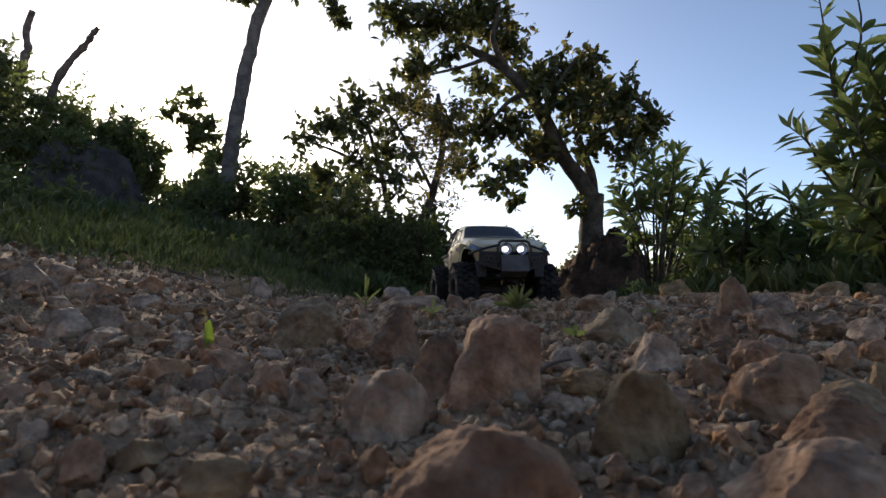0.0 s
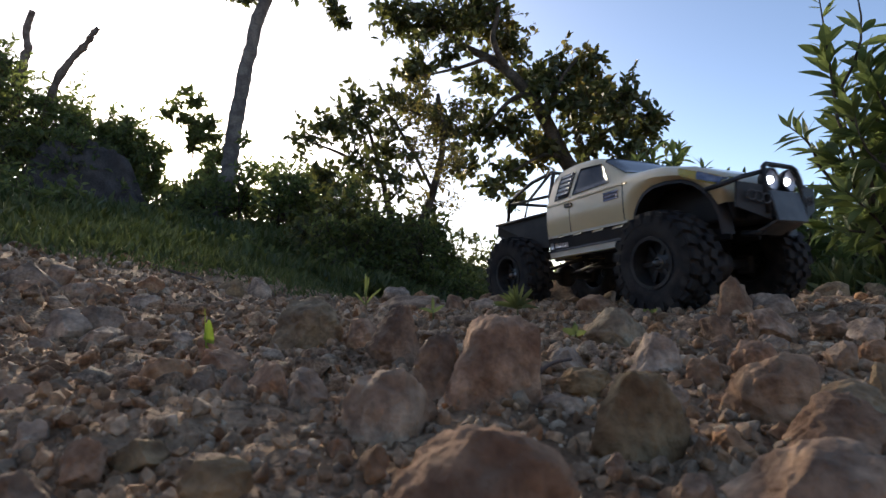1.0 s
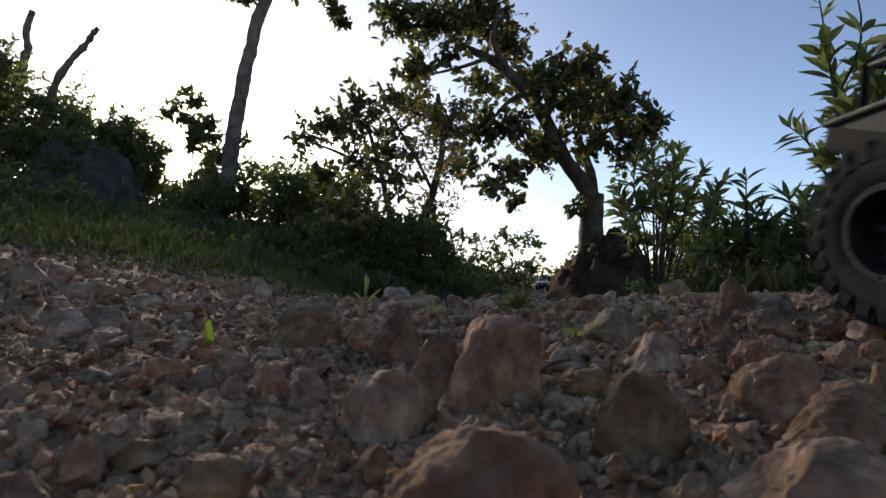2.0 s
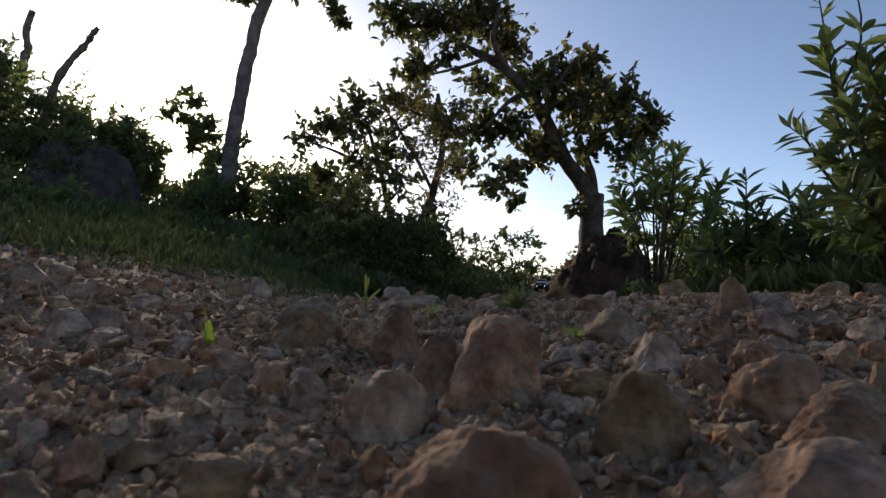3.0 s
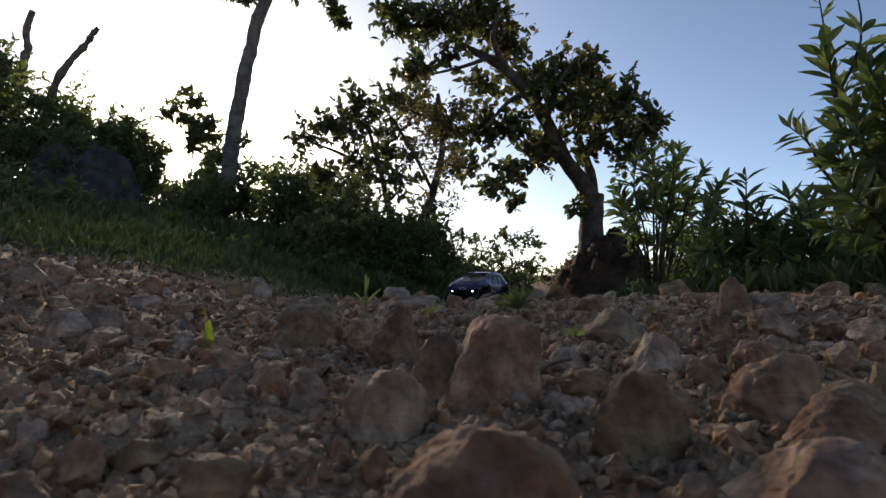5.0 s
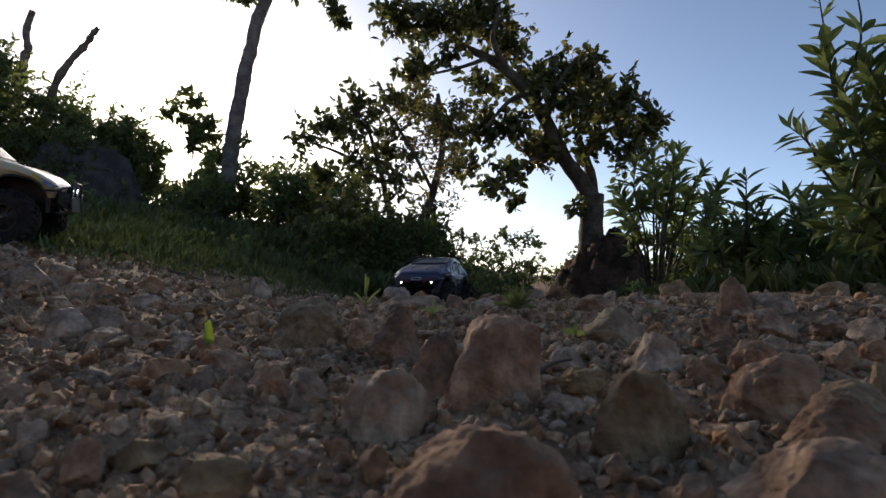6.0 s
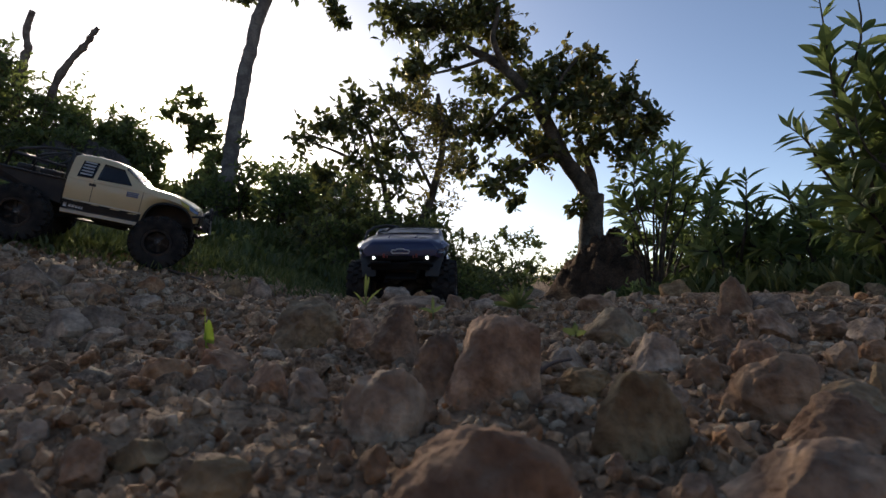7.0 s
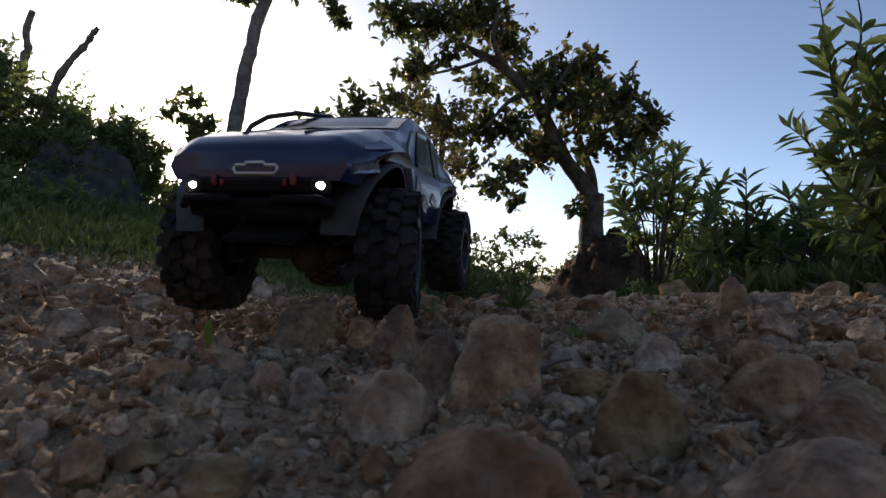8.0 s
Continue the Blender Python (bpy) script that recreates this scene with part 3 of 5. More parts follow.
def grow():
    rng = random.Random(21)
    big_tree()
    mid_tree()
    slim_tree()
    dead_stump([(-7.95, 9.5, 2.2), (-7.83, 9.5, 3.6), (-7.75, 9.5, 4.3), (-7.69, 9.5, 4.46), (-7.75, 9.5, 4.8), (-7.65, 9.5, 5.19)], 0.085, 0.05, 2)
    dead_stump([(-7.5, 9.5, 2.2), (-7.2, 9.5, 3.65), (-6.92, 9.5, 4.2), (-6.64, 9.5, 4.53), (-6.5, 9.5, 4.76), (-6.41, 9.5, 4.86)], 0.075, 0.042, 5)
    # scrub up the slope beside the low sun
    for x, y, shape in ((-7.4, 8.4, "0 .6 .8|.8 .6 .6|-.8 .9 .8|.2 1.3 .6|-.6 1.7 .6|.8 1.2 .45|-1.1 1.7 .5|.2 1.9 .4"), (-8.5, 9.1, "0 .6 .8|.8 .8 .8|-.8 1 .8|.2 1.8 .7|-.6 2.1 .7|.8 1.9 .5"),
                        (-6.4, 9.3, "0 .3 .6|.6 .5 .5|-.6 .8 .7|.2 .8 .55|-.4 1.3 .5|0 1.2 .4|.4 1.0 .35"), (-5.62, 9.6, ".2 .9 .22|.3 .7 .22|.33 1.1 .15|0 .4 .45|-.3 .8 .42|.12 .85 .3|-.45 1.15 .3|-.1 1.2 .28|.2 1.2 .2|.05 .3 .4|.25 .5 .22|.25 1.05 .2|.3 .72 .2"), (-4.32, 9.6, ".15 .65 .2|.2 .8 .2|-.05 .75 .18|.1 .95 .16|-.12 .5 .2|.45 .7 .22|0 .3 .34|.2 .45 .26|.35 .3 .3|-.15 .3 .3|.3 .62 .2"), (-5.75, 9.9, "0 .3 .55|.5 .2 .45|-.6 .5 .6|-.2 .8 .45|-.6 1.0 .45|.0 1.1 .35|-.5 1.3 .3|.25 .8 .3"), (-4.95, 9.5, "0 .1 .42|.45 .12 .42|-.4 .15 .42|.2 .3 .25|.6 .3 .3"),
                        (-6.9, 10.1, "0 .6 .8|.8 .6 .7|-.8 .8 .8|.4 1.2 .6|-.4 1.6 .6|.8 1.3 .45"), (-6.2, 8.5, "0 .2 .55|.6 .35 .5|-.6 .5 .6|0 .8 .45|.4 .7 .38"), (-5.6, 8.2, "0 .2 .42|.45 .1 .38|-.6 .3 .5|-.2 .5 .38"),
                        (-4.0, 8.6, "0 .1 .42|.4 .25 .38|-.4 .15 .4|.2 .4 .3"), (-3.45, 8.8, "0 .3 .45|.3 .7 .34|.2 1.0 .22|.24 1.3 .15|-.4 .3 .42|0 .55 .4"), (-2.85, 9.1, "0 .3 .5|.1 .75 .38|-.2 1.0 .26|.55 .4 .45|.0 .5 .45|.4 .8 .3"), (-2.1, 8.8, "0 .4 .5|.5 .5 .5|-.45 .5 .48|.2 .9 .42|-.2 .8 .4|.55 .95 .38"),
                        (-3.2, 10.4, "0 .4 .6|.6 .4 .6|-.6 .4 .6|.2 1.0 .45|-.4 1.1 .38|.8 1.0 .4"), (-2.1, 10.6, "0 .4 .6|.6 .4 .6|-.6 .4 .6|.2 1.0 .5|-.4 1.0 .45")):
        bush("bush", "dense green scrub bush on the slope", (x, y, float(gz(x, y))), shape, rng, LEAF_BUSH, 0.12, 0.055, dense=1350, twig=0.006, depth=0.4)
    bush("sapling", "thin small-leaved sapling rising from the scrub", (-4.97, 10.2, float(gz(-4.97, 10.2))), "-.1 2.4 .15|.1 2.3 .16|-.3 1.9 .17|.05 1.5 .14|.12 1.7 .16|0 1.3 .2|.04 1.75 .26|-.2 1.9 .2|.3 1.8 .24|.4 1.5 .24|-.04 2.2 .18|.52 1.1 .24|.58 .65 .28|.6 .4 .3|-.24 2.1 .14|.42 1.15 .2|.36 .8 .16|.46 .95 .18|.2 1.5 .2", rng, LEAF_BUSH, 0.1, 0.06, dense=4000, twig=0.008, depth=0.2)
    for x, y, shape in ((-3.0, 3.6, "0 .05 .22|.3 .05 .18|-.3 .12 .25"), (-3.4, 3.1, "0 .08 .22|.3 .05 .2|-.3 .15 .25|.05 .2 .15"), (-3.9, 3.9, "0 .1 .3|.3 .1 .26|-.3 .2 .3|0 .3 .2"), (-2.6, 3.0, "0 .05 .16|.25 .05 .14|-.2 .06 .18"), (-4.6, 4.6, "0 .2 .4|.4 .2 .35|-.4 .3 .4|0 .5 .3"),
                        (-1.6, 3.9, "0 .03 .16|.2 .03 .16|-.2 .05 .16"), (-.9, 3.6, "0 .02 .16|.2 .02 .15|-.2 .06 .16")):
        bush("bush", "low green bush on the grassy bank", (x, y, float(gz(x, y))), shape, rng, LEAF_BUSH, 0.06, 0.03, dense=5000, depth=0.15)
    for x, y, shape in ((-.75, 4.6, "0 .1 .28|.25 .15 .26|-.2 .2 .26|0 .4 .22|.2 .5 .2|-.2 .45 .2"), (-.3, 4.5, "0 .05 .26|.2 .1 .25|-.2 .15 .26|.1 .4 .24|-.15 .45 .22|.2 .55 .18"), (-.05, 4.9, "0 .05 .25|.2 .05 .22|-.2 .15 .25|.1 .35 .22|.0 .55 .2"),
                        (.35, 5.6, "0 .05 .2|.2 .05 .18|-.2 .1 .22|-.1 .25 .16"), (-.4, 5.7, "0 .15 .3|.3 .1 .25|-.3 .2 .3|0 .5 .28"), (-1.0, 5.5, "0 .15 .3|.3 .2 .3|-.3 .15 .28|.1 .45 .24")):
        bush("bush", "shaded low bush at the foot of the trees", (x, y, float(gz(x, y))), shape, rng, LEAF_BUSH, 0.055, 0.028, dense=6500, depth=0.15)
    # the far side of the dip, seen under the trees
    for x, y, shape in ((0.55, 10.5, "0 .2 .35|.4 .3 .3|-.4 .3 .3|.1 .65 .2|-.2 .7 .22|.45 .55 .2"), (1.35, 10.0, "0 .2 .3|.3 .3 .3|-.3 .3 .3|0 .7 .25|.25 .85 .2|-.2 .95 .18|.5 .75 .16"),
                        (2.3, 11.5, "0 .2 .35|.4 .3 .3|-.4 .3 .3|.5 .6 .22"), (3.0, 11.0, "0 .3 .35|.4 .4 .35|-.4 .3 .3|.1 .8 .3"), (-.4, 10.0, "0 .2 .35|.4 .3 .35|-.4 .4 .35|0 .7 .3"),
                        (1.0, 8.2, "0 .1 .22|.3 .1 .2|-.3 .15 .22|.05 .3 .15"), (.5, 7.6, "0 .05 .2|.25 .1 .2|-.25 .15 .2")):
        bush("bush", "sunlit yellow-green bush across the dip", (x, y, float(gz(x, y))), shape, rng, LEAF_FAR, 0.1, 0.055, dense=1500, twig=0.006)
    # bushes and shrubs on the other side of the track
    for x, y, shape in ((1.62, 3.4, "0 .08 .18|.2 .12 .18|-.15 .12 .16|.1 .25 .16"), (1.75, 3.2, "0 .1 .22|.25 .15 .2|-.2 .2 .2|.1 .35 .18|0 .25 .2"), (2.2, 3.0, "0 .1 .24|.3 .15 .25|-.25 .2 .22|.1 .4 .2|.3 .4 .2|-.1 .3 .2"),
                        (2.6, 2.7, "0 .1 .26|.3 .2 .28|-.25 .2 .24|.1 .5 .24|.35 .55 .24|-.15 .4 .2"), (2.3, 4.4, "0 .2 .3|.3 .3 .3|-.3 .3 .28|.1 .55 .22|-.3 .5 .2"), (3.2, 4.0, "0 .3 .35|.4 .3 .35|-.3 .4 .3|.1 .7 .28|.5 .7 .3"),
                        (1.4, 2.7, "0 .05 .12|.12 .08 .12|-.12 .08 .12|.05 .2 .1"), (1.9, 2.2, "0 .1 .2|.2 .1 .2|-.2 .12 .18|.1 .3 .18|.3 .35 .18")):
        bush("bush", "low green bush on the verge", (x, y, float(gz(x, y)) - 0.02), shape, rng, LEAF_BUSH, 0.06, 0.03, dense=2600, depth=0.15)
    for x, y, shape in ((1.3, 3.3, "0 .08 .14|.18 .1 .14|-.1 .1 .12|.08 .22 .12|.25 .2 .12"), (1.34, 2.8, "0 .06 .1|.1 .12 .12|-.08 .14 .1|.12 .26 .1|-.02 .28 .1|.2 .2 .12"), (1.34, 2.6, "0 .06 .12|.12 .1 .12|-.1 .16 .1|.05 .26 .12|.18 .24 .1|-.1 .3 .09"), (1.5, 2.5, "0 .06 .14|.14 .1 .14|-.12 .16 .12|.05 .28 .12|.2 .26 .12"), (1.3, 2.0, "0 .03 .08|.1 .05 .1|-.1 .05 .08|.2 .08 .1")):
        bush("bush", "loose yellow-green bush among the shrubs", (x, y, float(gz(x, y)) - 0.02), shape, rng, LEAF_SHRUB, 0.06, 0.026, dense=3200, depth=0.12, group="shrubs by the track")
    for x, y, shape in ((1.1, 2.2, "0 .05 .07|.1 .07 .08|-.1 .05 .07|.2 .08 .08|.05 .13 .07"), (1.28, 2.05, "0 .05 .08|.1 .07 .08|-.1 .06 .08|.2 .09 .08|.05 .15 .08")):
        bush("bush", "low leafy weed at the shrubs' feet", (x, y, float(gz(x, y)) - 0.02), shape, rng, LEAF_SHRUB, 0.05, 0.02, dense=6000, depth=0.1, group="shrubs by the track")
    narrow = "upright shrub with narrow green leaves"
    shoot_shrub((0.98, 2.45, float(gz(0.98, 2.45))), "-.08 .35 -.12 .6|-.02 .4 -.02 .69|.06 .42 .11 .72|.12 .45 .2 .74|.18 .35 .27 .62|.2 .3 .33 .55|-.1 .3 -.18 .52|.05 .25 .06 .5|.12 .15 .17 .4|.22 .12 .3 .34", 4, 0.105, 0.03, narrow, 21)
    shoot_shrub((1.13, 2.8, float(gz(1.13, 2.8))), "-.1 .35 -.15 .62|-.02 .4 -.05 .7|.06 .4 .06 .72|.14 .42 .18 .74|.2 .35 .28 .64|.24 .28 .36 .52|-.14 .25 -.24 .5|.05 .2 .06 .46|.14 .15 .2 .42|.24 .1 .34 .36|-.06 .2 -.14 .44|.1 .25 .13 .55|.2 .2 .25 .48", 24, 0.11, 0.032, narrow, 20)
    shoot_shrub((1.22, 2.2, float(gz(1.22, 2.2))), "0 .28 .02 .48 .8|.03 .16 .1 .35|-.02 .12 -.05 .3|.1 .08 .17 .28|-.1 .08 -.16 .26|.0 .05 .06 .22", 14, 0.105, 0.03, narrow, 22)
    shoot_shrub((1.5, 2.1, float(gz(1.5, 2.1))), "-.1 .16 -.17 .33|-.06 .15 -.11 .35|-.03 .18 -.06 .38 .8|-.12 .08 -.23 .24|.0 .12 -.01 .32|.04 .15 .06 .34|-.06 .05 -.1 .22|.1 .1 .16 .3", 6, 0.11, 0.03, narrow, 22)
    tall = "tall leafy shrub with long narrow leaves"
    shoot_shrub((1.34, 1.55, float(gz(1.34, 1.55))), "-.16 .5 -.2 .88 .22|-.14 .6 -.08 .9 .05|-.05 .36 -.1 .67|-.1 .28 -.17 .5|-.17 .38 -.27 .5 .5|-.03 .38 -.04 .64|.0 .35 .02 .6|-.1 .15 -.2 .38|-.1 .1 -.25 .26|.05 .3 .08 .6|.1 .2 .16 .5|.0 .1 -.04 .34|.06 .1 .1 .36|-.04 .15 -.1 .42|-.12 .5 -.16 .72 .8|-.06 .45 -.09 .7 .9|.0 .45 .0 .68|.05 .4 .1 .66",
                9, 0.105, 0.03, tall, 36)
    shoot_shrub((1.5, 1.5, float(gz(1.5, 1.5))), "-.1 .1 -.14 .4|-.02 .2 -.06 .6|.05 .2 .02 .62|.1 .2 .12 .56|-.1 .2 -.16 .5|.15 .1 .2 .5|-.02 .05 -.1 .35|.1 .05 .15 .4|.02 .1 .0 .5", 19, 0.105, 0.03, tall, 34)
    # unseen scrub added behind the camera to block sky light, out of the low sun
    for x, y in ((-3.6, -5.6), (-0.8, -6.4), (2.2, -6.2), (5.0, -4.0), (-6.0, -2.0)):
        bush("bush", "tall dense unseen bush behind the track, added to block sky light", (x, y, float(gz(x, y))), "0 .4 .6|.6 .5 .6|-.6 .5 .6|.2 1.1 .6|-.4 1.2 .6|.5 1.6 .5|-.1 1.9 .5", rng, LEAF_BUSH, 0.11, 0.06, dense=900, depth=0.4)
    grass_patch()


grow()


# ---- stones ----
def boulder(seed, sub=4, cuts=13, rough=0.075, near=0.52, far=0.95):
    """A lumpy stone of unit size, with worn facets."""
    rng = random.Random(seed)
    bm = bmesh.new()
    bmesh.ops.create_icosphere(bm, subdivisions=sub, radius=1)
    planes = [(rand_way(rng), rng.uniform(near, far)) for _ in range(cuts)]
    for v in bm.verts:
        p = v.co.copy()
        p *= 0.45 + 0.55 / (p.x ** 4 + p.y ** 4 + p.z ** 4) ** 0.25
        for n, c in planes:
            over = p.dot(n) - c
            if over > 0:
                p -= n * over * 0.9
        q = p + Vector((seed * 3.7, 0, 0))
        warp = q + 0.35 * noise.noise_vector(q * 1.9)
        p *= 1 + rough * (2.0 * noise.noise(q * 1.4) - 2.0 * abs(noise.noise(warp * 2.1)) + 0.9 * noise.noise(warp * 4.2) - 0.5 * abs(noise.noise(warp * 8.7)) + 0.3 * noise.noise(q * 17) + 0.15 * noise.noise(q * 34))
        v.co = p
    lo = [min(v.co[i] for v in bm.verts) for i in range(3)]
    hi = [max(v.co[i] for v in bm.verts) for i in range(3)]
    for v in bm.verts:
        for i in range(3):
            v.co[i] = (v.co[i] - (lo[i] + hi[i]) / 2) / (hi[i] - lo[i])
    return bm


LABELS = {"weathered_stone": "rough grey-brown stone half sunk in the gravel", "mossy_stone": "brown stone with patches of green moss",
          "rusty_stone": "reddish tan stone lying in the gravel"}


def rock(x, y, w, h, material, seed, taper=0.12, lean=0.0, turn=0.0):
    """A single stone, w wide and h above the ground; a third of it is sunk. taper narrows its top, lean shifts the top sideways."""
    rng = random.Random(seed)
    bm = boulder(seed, 5 if y < 0.5 else 4)
    deep = h * 0.55
    for v in bm.verts:
        up = v.co.z + 0.5
        k = 1 - taper * max(0, up - 0.3)
        v.co = Vector(((v.co.x * k + lean * up) * w, v.co.y * w * 0.85 * k, up * (h + deep) - deep))
    me = bpy.data.meshes.new("stone")
    bm.to_mesh(me)
    bm.free()
    me.materials.append(material)
    me.polygons.foreach_set("use_smooth", [True] * len(me.polygons))
    ob = new("stone", me)
    ob.matrix_world = pose(x, y, float(gz(x, y)), rng.uniform(-6, 6), rng.uniform(-6, 6), turn)
    size = "large " if w > 0.045 else ""
    tagged(ob, size + LABELS[material.name], "stone", "stones on the track")


rock(-0.543, 0.659, 0.024, 0.011, STONE, 205)
rock(-0.562, 0.715, 0.042, 0.022, STONE, 229)
rock(-0.541, 0.770, 0.033, 0.021, RUSTY, 205)
rock(-0.521, 0.809, 0.046, 0.026, RUSTY, 224)
rock(-0.534, 0.969, 0.052, 0.032, RUSTY, 239)
rock(-0.534, 1.162, 0.037, 0.019, STONE, 231)
rock(-0.534, 1.331, 0.064, 0.040, MOSSY, 204)
rock(-0.088, 1.013, 0.062, 0.034, STONE, 215)
rock(0.655, 1.490, 0.088, 0.051, MOSSY, 204)
rock(0.807, 1.155, 0.033, 0.020, MOSSY, 211)
rock(0.963, 1.320, 0.086, 0.039, MOSSY, 214)
rock(1.107, 1.348, 0.062, 0.030, MOSSY, 228)
rock(0.024, 0.272, 0.054, 0.046, STONE, 1, 0.2, 0.1)
rock(-0.004, 0.29, 0.028, 0.036, STONE, 2, 0.15, 0.0)
rock(-0.023, 0.230, 0.05, 0.026, RUSTY, 33, 0.45, 0.06, 15)
rock(-0.035, 0.401, 0.042, 0.041, STONE, 4, 0.2, -0.08)
rock(-0.123, 0.483, 0.067, 0.042, MOSSY, 5, 0.4, 0.05)
rock(0.011, 0.123, 0.053, 0.028, STONE, 121, 0.4, -0.08)
rock(0.148, 0.202, 0.041, 0.019, STONE, 7)
rock(0.101, 0.147, 0.046, 0.019, STONE, 108)
rock(0.077, 0.210, 0.042, 0.028, MOSSY, 9, 0.35, -0.06)
rock(0.154, 0.257, 0.046, 0.027, RUSTY, 10, 0.4, 0.1)
rock(0.304, 0.553, 0.05, 0.046, RUSTY, 11, 0.28, -0.06, 25)
rock(0.339, 0.545, 0.05, 0.026, STONE, 87, 0.4, -0.1)
rock(0.271, 0.440, 0.038, 0.022, STONE, 12)
rock(0.136, 0.349, 0.042, 0.026, STONE, 13, 0.6, 0.06)
rock(0.144, 0.446, 0.062, 0.033, MOSSY, 14, 0.5, 0.05)
rock(0.211, 0.726, 0.054, 0.029, RUSTY, 15)
rock(0.150, 0.304, 0.021, 0.019, RUSTY, 16)
rock(0.193, 0.335, 0.027, 0.020, STONE, 17)
rock(0.238, 0.460, 0.027, 0.018, STONE, 18)
rock(0.204, 0.390, 0.019, 0.015, STONE, 19)
rock(0.236, 0.379, 0.025, 0.013, STONE, 20)
rock(0.245, 0.328, 0.018, 0.017, RUSTY, 21)
rock(0.272, 0.336, 0.022, 0.014, RUSTY, 22)
rock(0.192, 0.252, 0.035, 0.013, MOSSY, 23)
rock(0.215, 0.259, 0.019, 0.019, MOSSY, 24)
rock(-0.634, 0.805, 0.095, 0.036, STONE, 25)
rock(-0.629, 0.870, 0.048, 0.033, STONE, 26)
rock(-0.539, 0.780, 0.052, 0.023, STONE, 27)
rock(-0.364, 0.518, 0.042, 0.029, STONE, 28)
rock(-0.358, 0.558, 0.051, 0.028, STONE, 29)
rock(-0.294, 0.460, 0.037, 0.017, STONE, 30)
rock(-0.160, 0.309, 0.035, 0.020, RUSTY, 31)
rock(-0.124, 0.275, 0.015, 0.017, STONE, 32)
rock(-0.099, 0.258, 0.018, 0.018, STONE, 33)
rock(-0.093, 0.284, 0.023, 0.020, STONE, 34)
rock(-0.067, 0.265, 0.023, 0.020, STONE, 35)
rock(-0.137, 0.334, 0.030, 0.019, STONE, 36)
rock(-0.137, 0.252, 0.015, 0.011, STONE, 37)
rock(-0.536, 1.537, 0.082, 0.051, STONE, 38)
rock(-0.445, 0.800, 0.053, 0.021, STONE, 39)
rock(-0.172, 0.403, 0.027, 0.018, STONE, 40)
rock(-0.152, 0.200, 0.013, 0.011, STONE, 41)
rock(-0.104, 0.185, 0.021, 0.009, MOSSY, 42)
rock(-0.203, 0.254, 0.021, 0.014, STONE, 43)
rock(-0.115, 0.174, 0.017, 0.012, STONE, 44)
rock(-0.064, 0.154, 0.021, 0.012, MOSSY, 45)
rock(-0.116, 0.149, 0.019, 0.010, STONE, 46)
rock(-0.022, 0.174, 0.010, 0.009, RUSTY, 47)
rock(-0.036, 0.190, 0.009, 0.008, STONE, 48)
rock(0.056, 0.252, 0.021, 0.010, STONE, 49)
rock(0.056, 0.176, 0.007, 0.006, STONE, 50)
rock(0.072, 0.155, 0.012, 0.007, STONE, 51)
rock(0.097, 0.899, 0.035, 0.021, STONE, 52)
rock(0.019, 0.850, 0.036, 0.023, STONE, 53)
rock(-0.062, 0.862, 0.125, 0.022, STONE, 54, 0.2)
rock(0.062, 0.820, 0.046, 0.020, STONE, 55)
rock(-0.010, 0.772, 0.046, 0.016, STONE, 56)
rock(0.083, 0.360, 0.024, 0.016, STONE, 57)
rock(0.079, 0.301, 0.034, 0.014, MOSSY, 58)
rock(0.081, 0.376, 0.017, 0.013, STONE, 59)
rock(0.063, 0.402, 0.022, 0.017, STONE, 60)
rock(-0.205, 0.355, 0.011, 0.009, STONE, 61)
rock(-0.074, 0.481, 0.031, 0.022, STONE, 62)
rock(-0.302, 0.534, 0.034, 0.014, STONE, 63)
rock(-0.170, 0.350, 0.011, 0.010, STONE, 64)
rock(0.194, 0.437, 0.023, 0.012, STONE, 65)
rock(0.211, 0.310, 0.015, 0.013, STONE, 66)
rock(0.111, 0.262, 0.017, 0.011, STONE, 67)
rock(0.109, 0.202, 0.015, 0.006, RUSTY, 68)
rock(0.250, 0.512, 0.022, 0.014, STONE, 69)
rock(0.313, 0.432, 0.028, 0.014, STONE, 70)
rock(0.319, 0.399, 0.026, 0.013, STONE, 71)
rock(-0.306, 0.406, 0.022, 0.017, STONE, 72)
rock(-0.233, 0.480, 0.026, 0.011, STONE, 73)
rock(-0.048, 0.183, 0.009, 0.006, STONE, 74)
rock(0.035, 0.207, 0.007, 0.007, RUSTY, 75)


# ---- seedlings and litter among the stones ----
def seedling(x, y, blades, label, material):
    """A small plant; blades: (turn, lean, length, width, start height)."""
    z = on_ground(x, y)
    ob = tagged(new("seedling"), label, "seedling", "seedlings on the track")
    ob.location = (x, y, z)
    top = max(b[4] for b in blades)
    g = Geo()
    g.tube([(0, 0, -0.004), (0.0006, 0, top * 0.5), (0, 0, top + 0.002)], [0.0011, 0.0009, 0.0006], 6)
    part("stem", g, GRASS, ob)
    for turn, lean, length, width, h in blades:
        g = Geo()
        d = Vector((math.cos(radians(turn)) * math.sin(radians(lean)), math.sin(radians(turn)) * math.sin(radians(lean)), math.cos(radians(lean))))
        side = d.cross(Vector((0.1, 1, 0.05))).normalized()
        nrm = side.cross(d)
        n = 8
        for i in range(n + 1):
            u = i / n
            w = width / 2 * math.sin(math.pi * min(0.97, 0.12 + 0.85 * u)) ** 0.7
            p = Vector((0, 0, h)) + d * length * u + Vector((0, 0, -0.35 * length * u * u * math.sin(radians(lean))))
            g.v.extend([tuple(p + side * w + nrm * w * 0.35), tuple(p), tuple(p - side * w + nrm * w * 0.35)])
        for i in range(n):
            a = i * 3
            g.f.append((a, a + 1, a + 4, a + 3))
            g.f.append((a + 1, a + 2, a + 5, a + 4))
        part("leaf", g, material, ob)


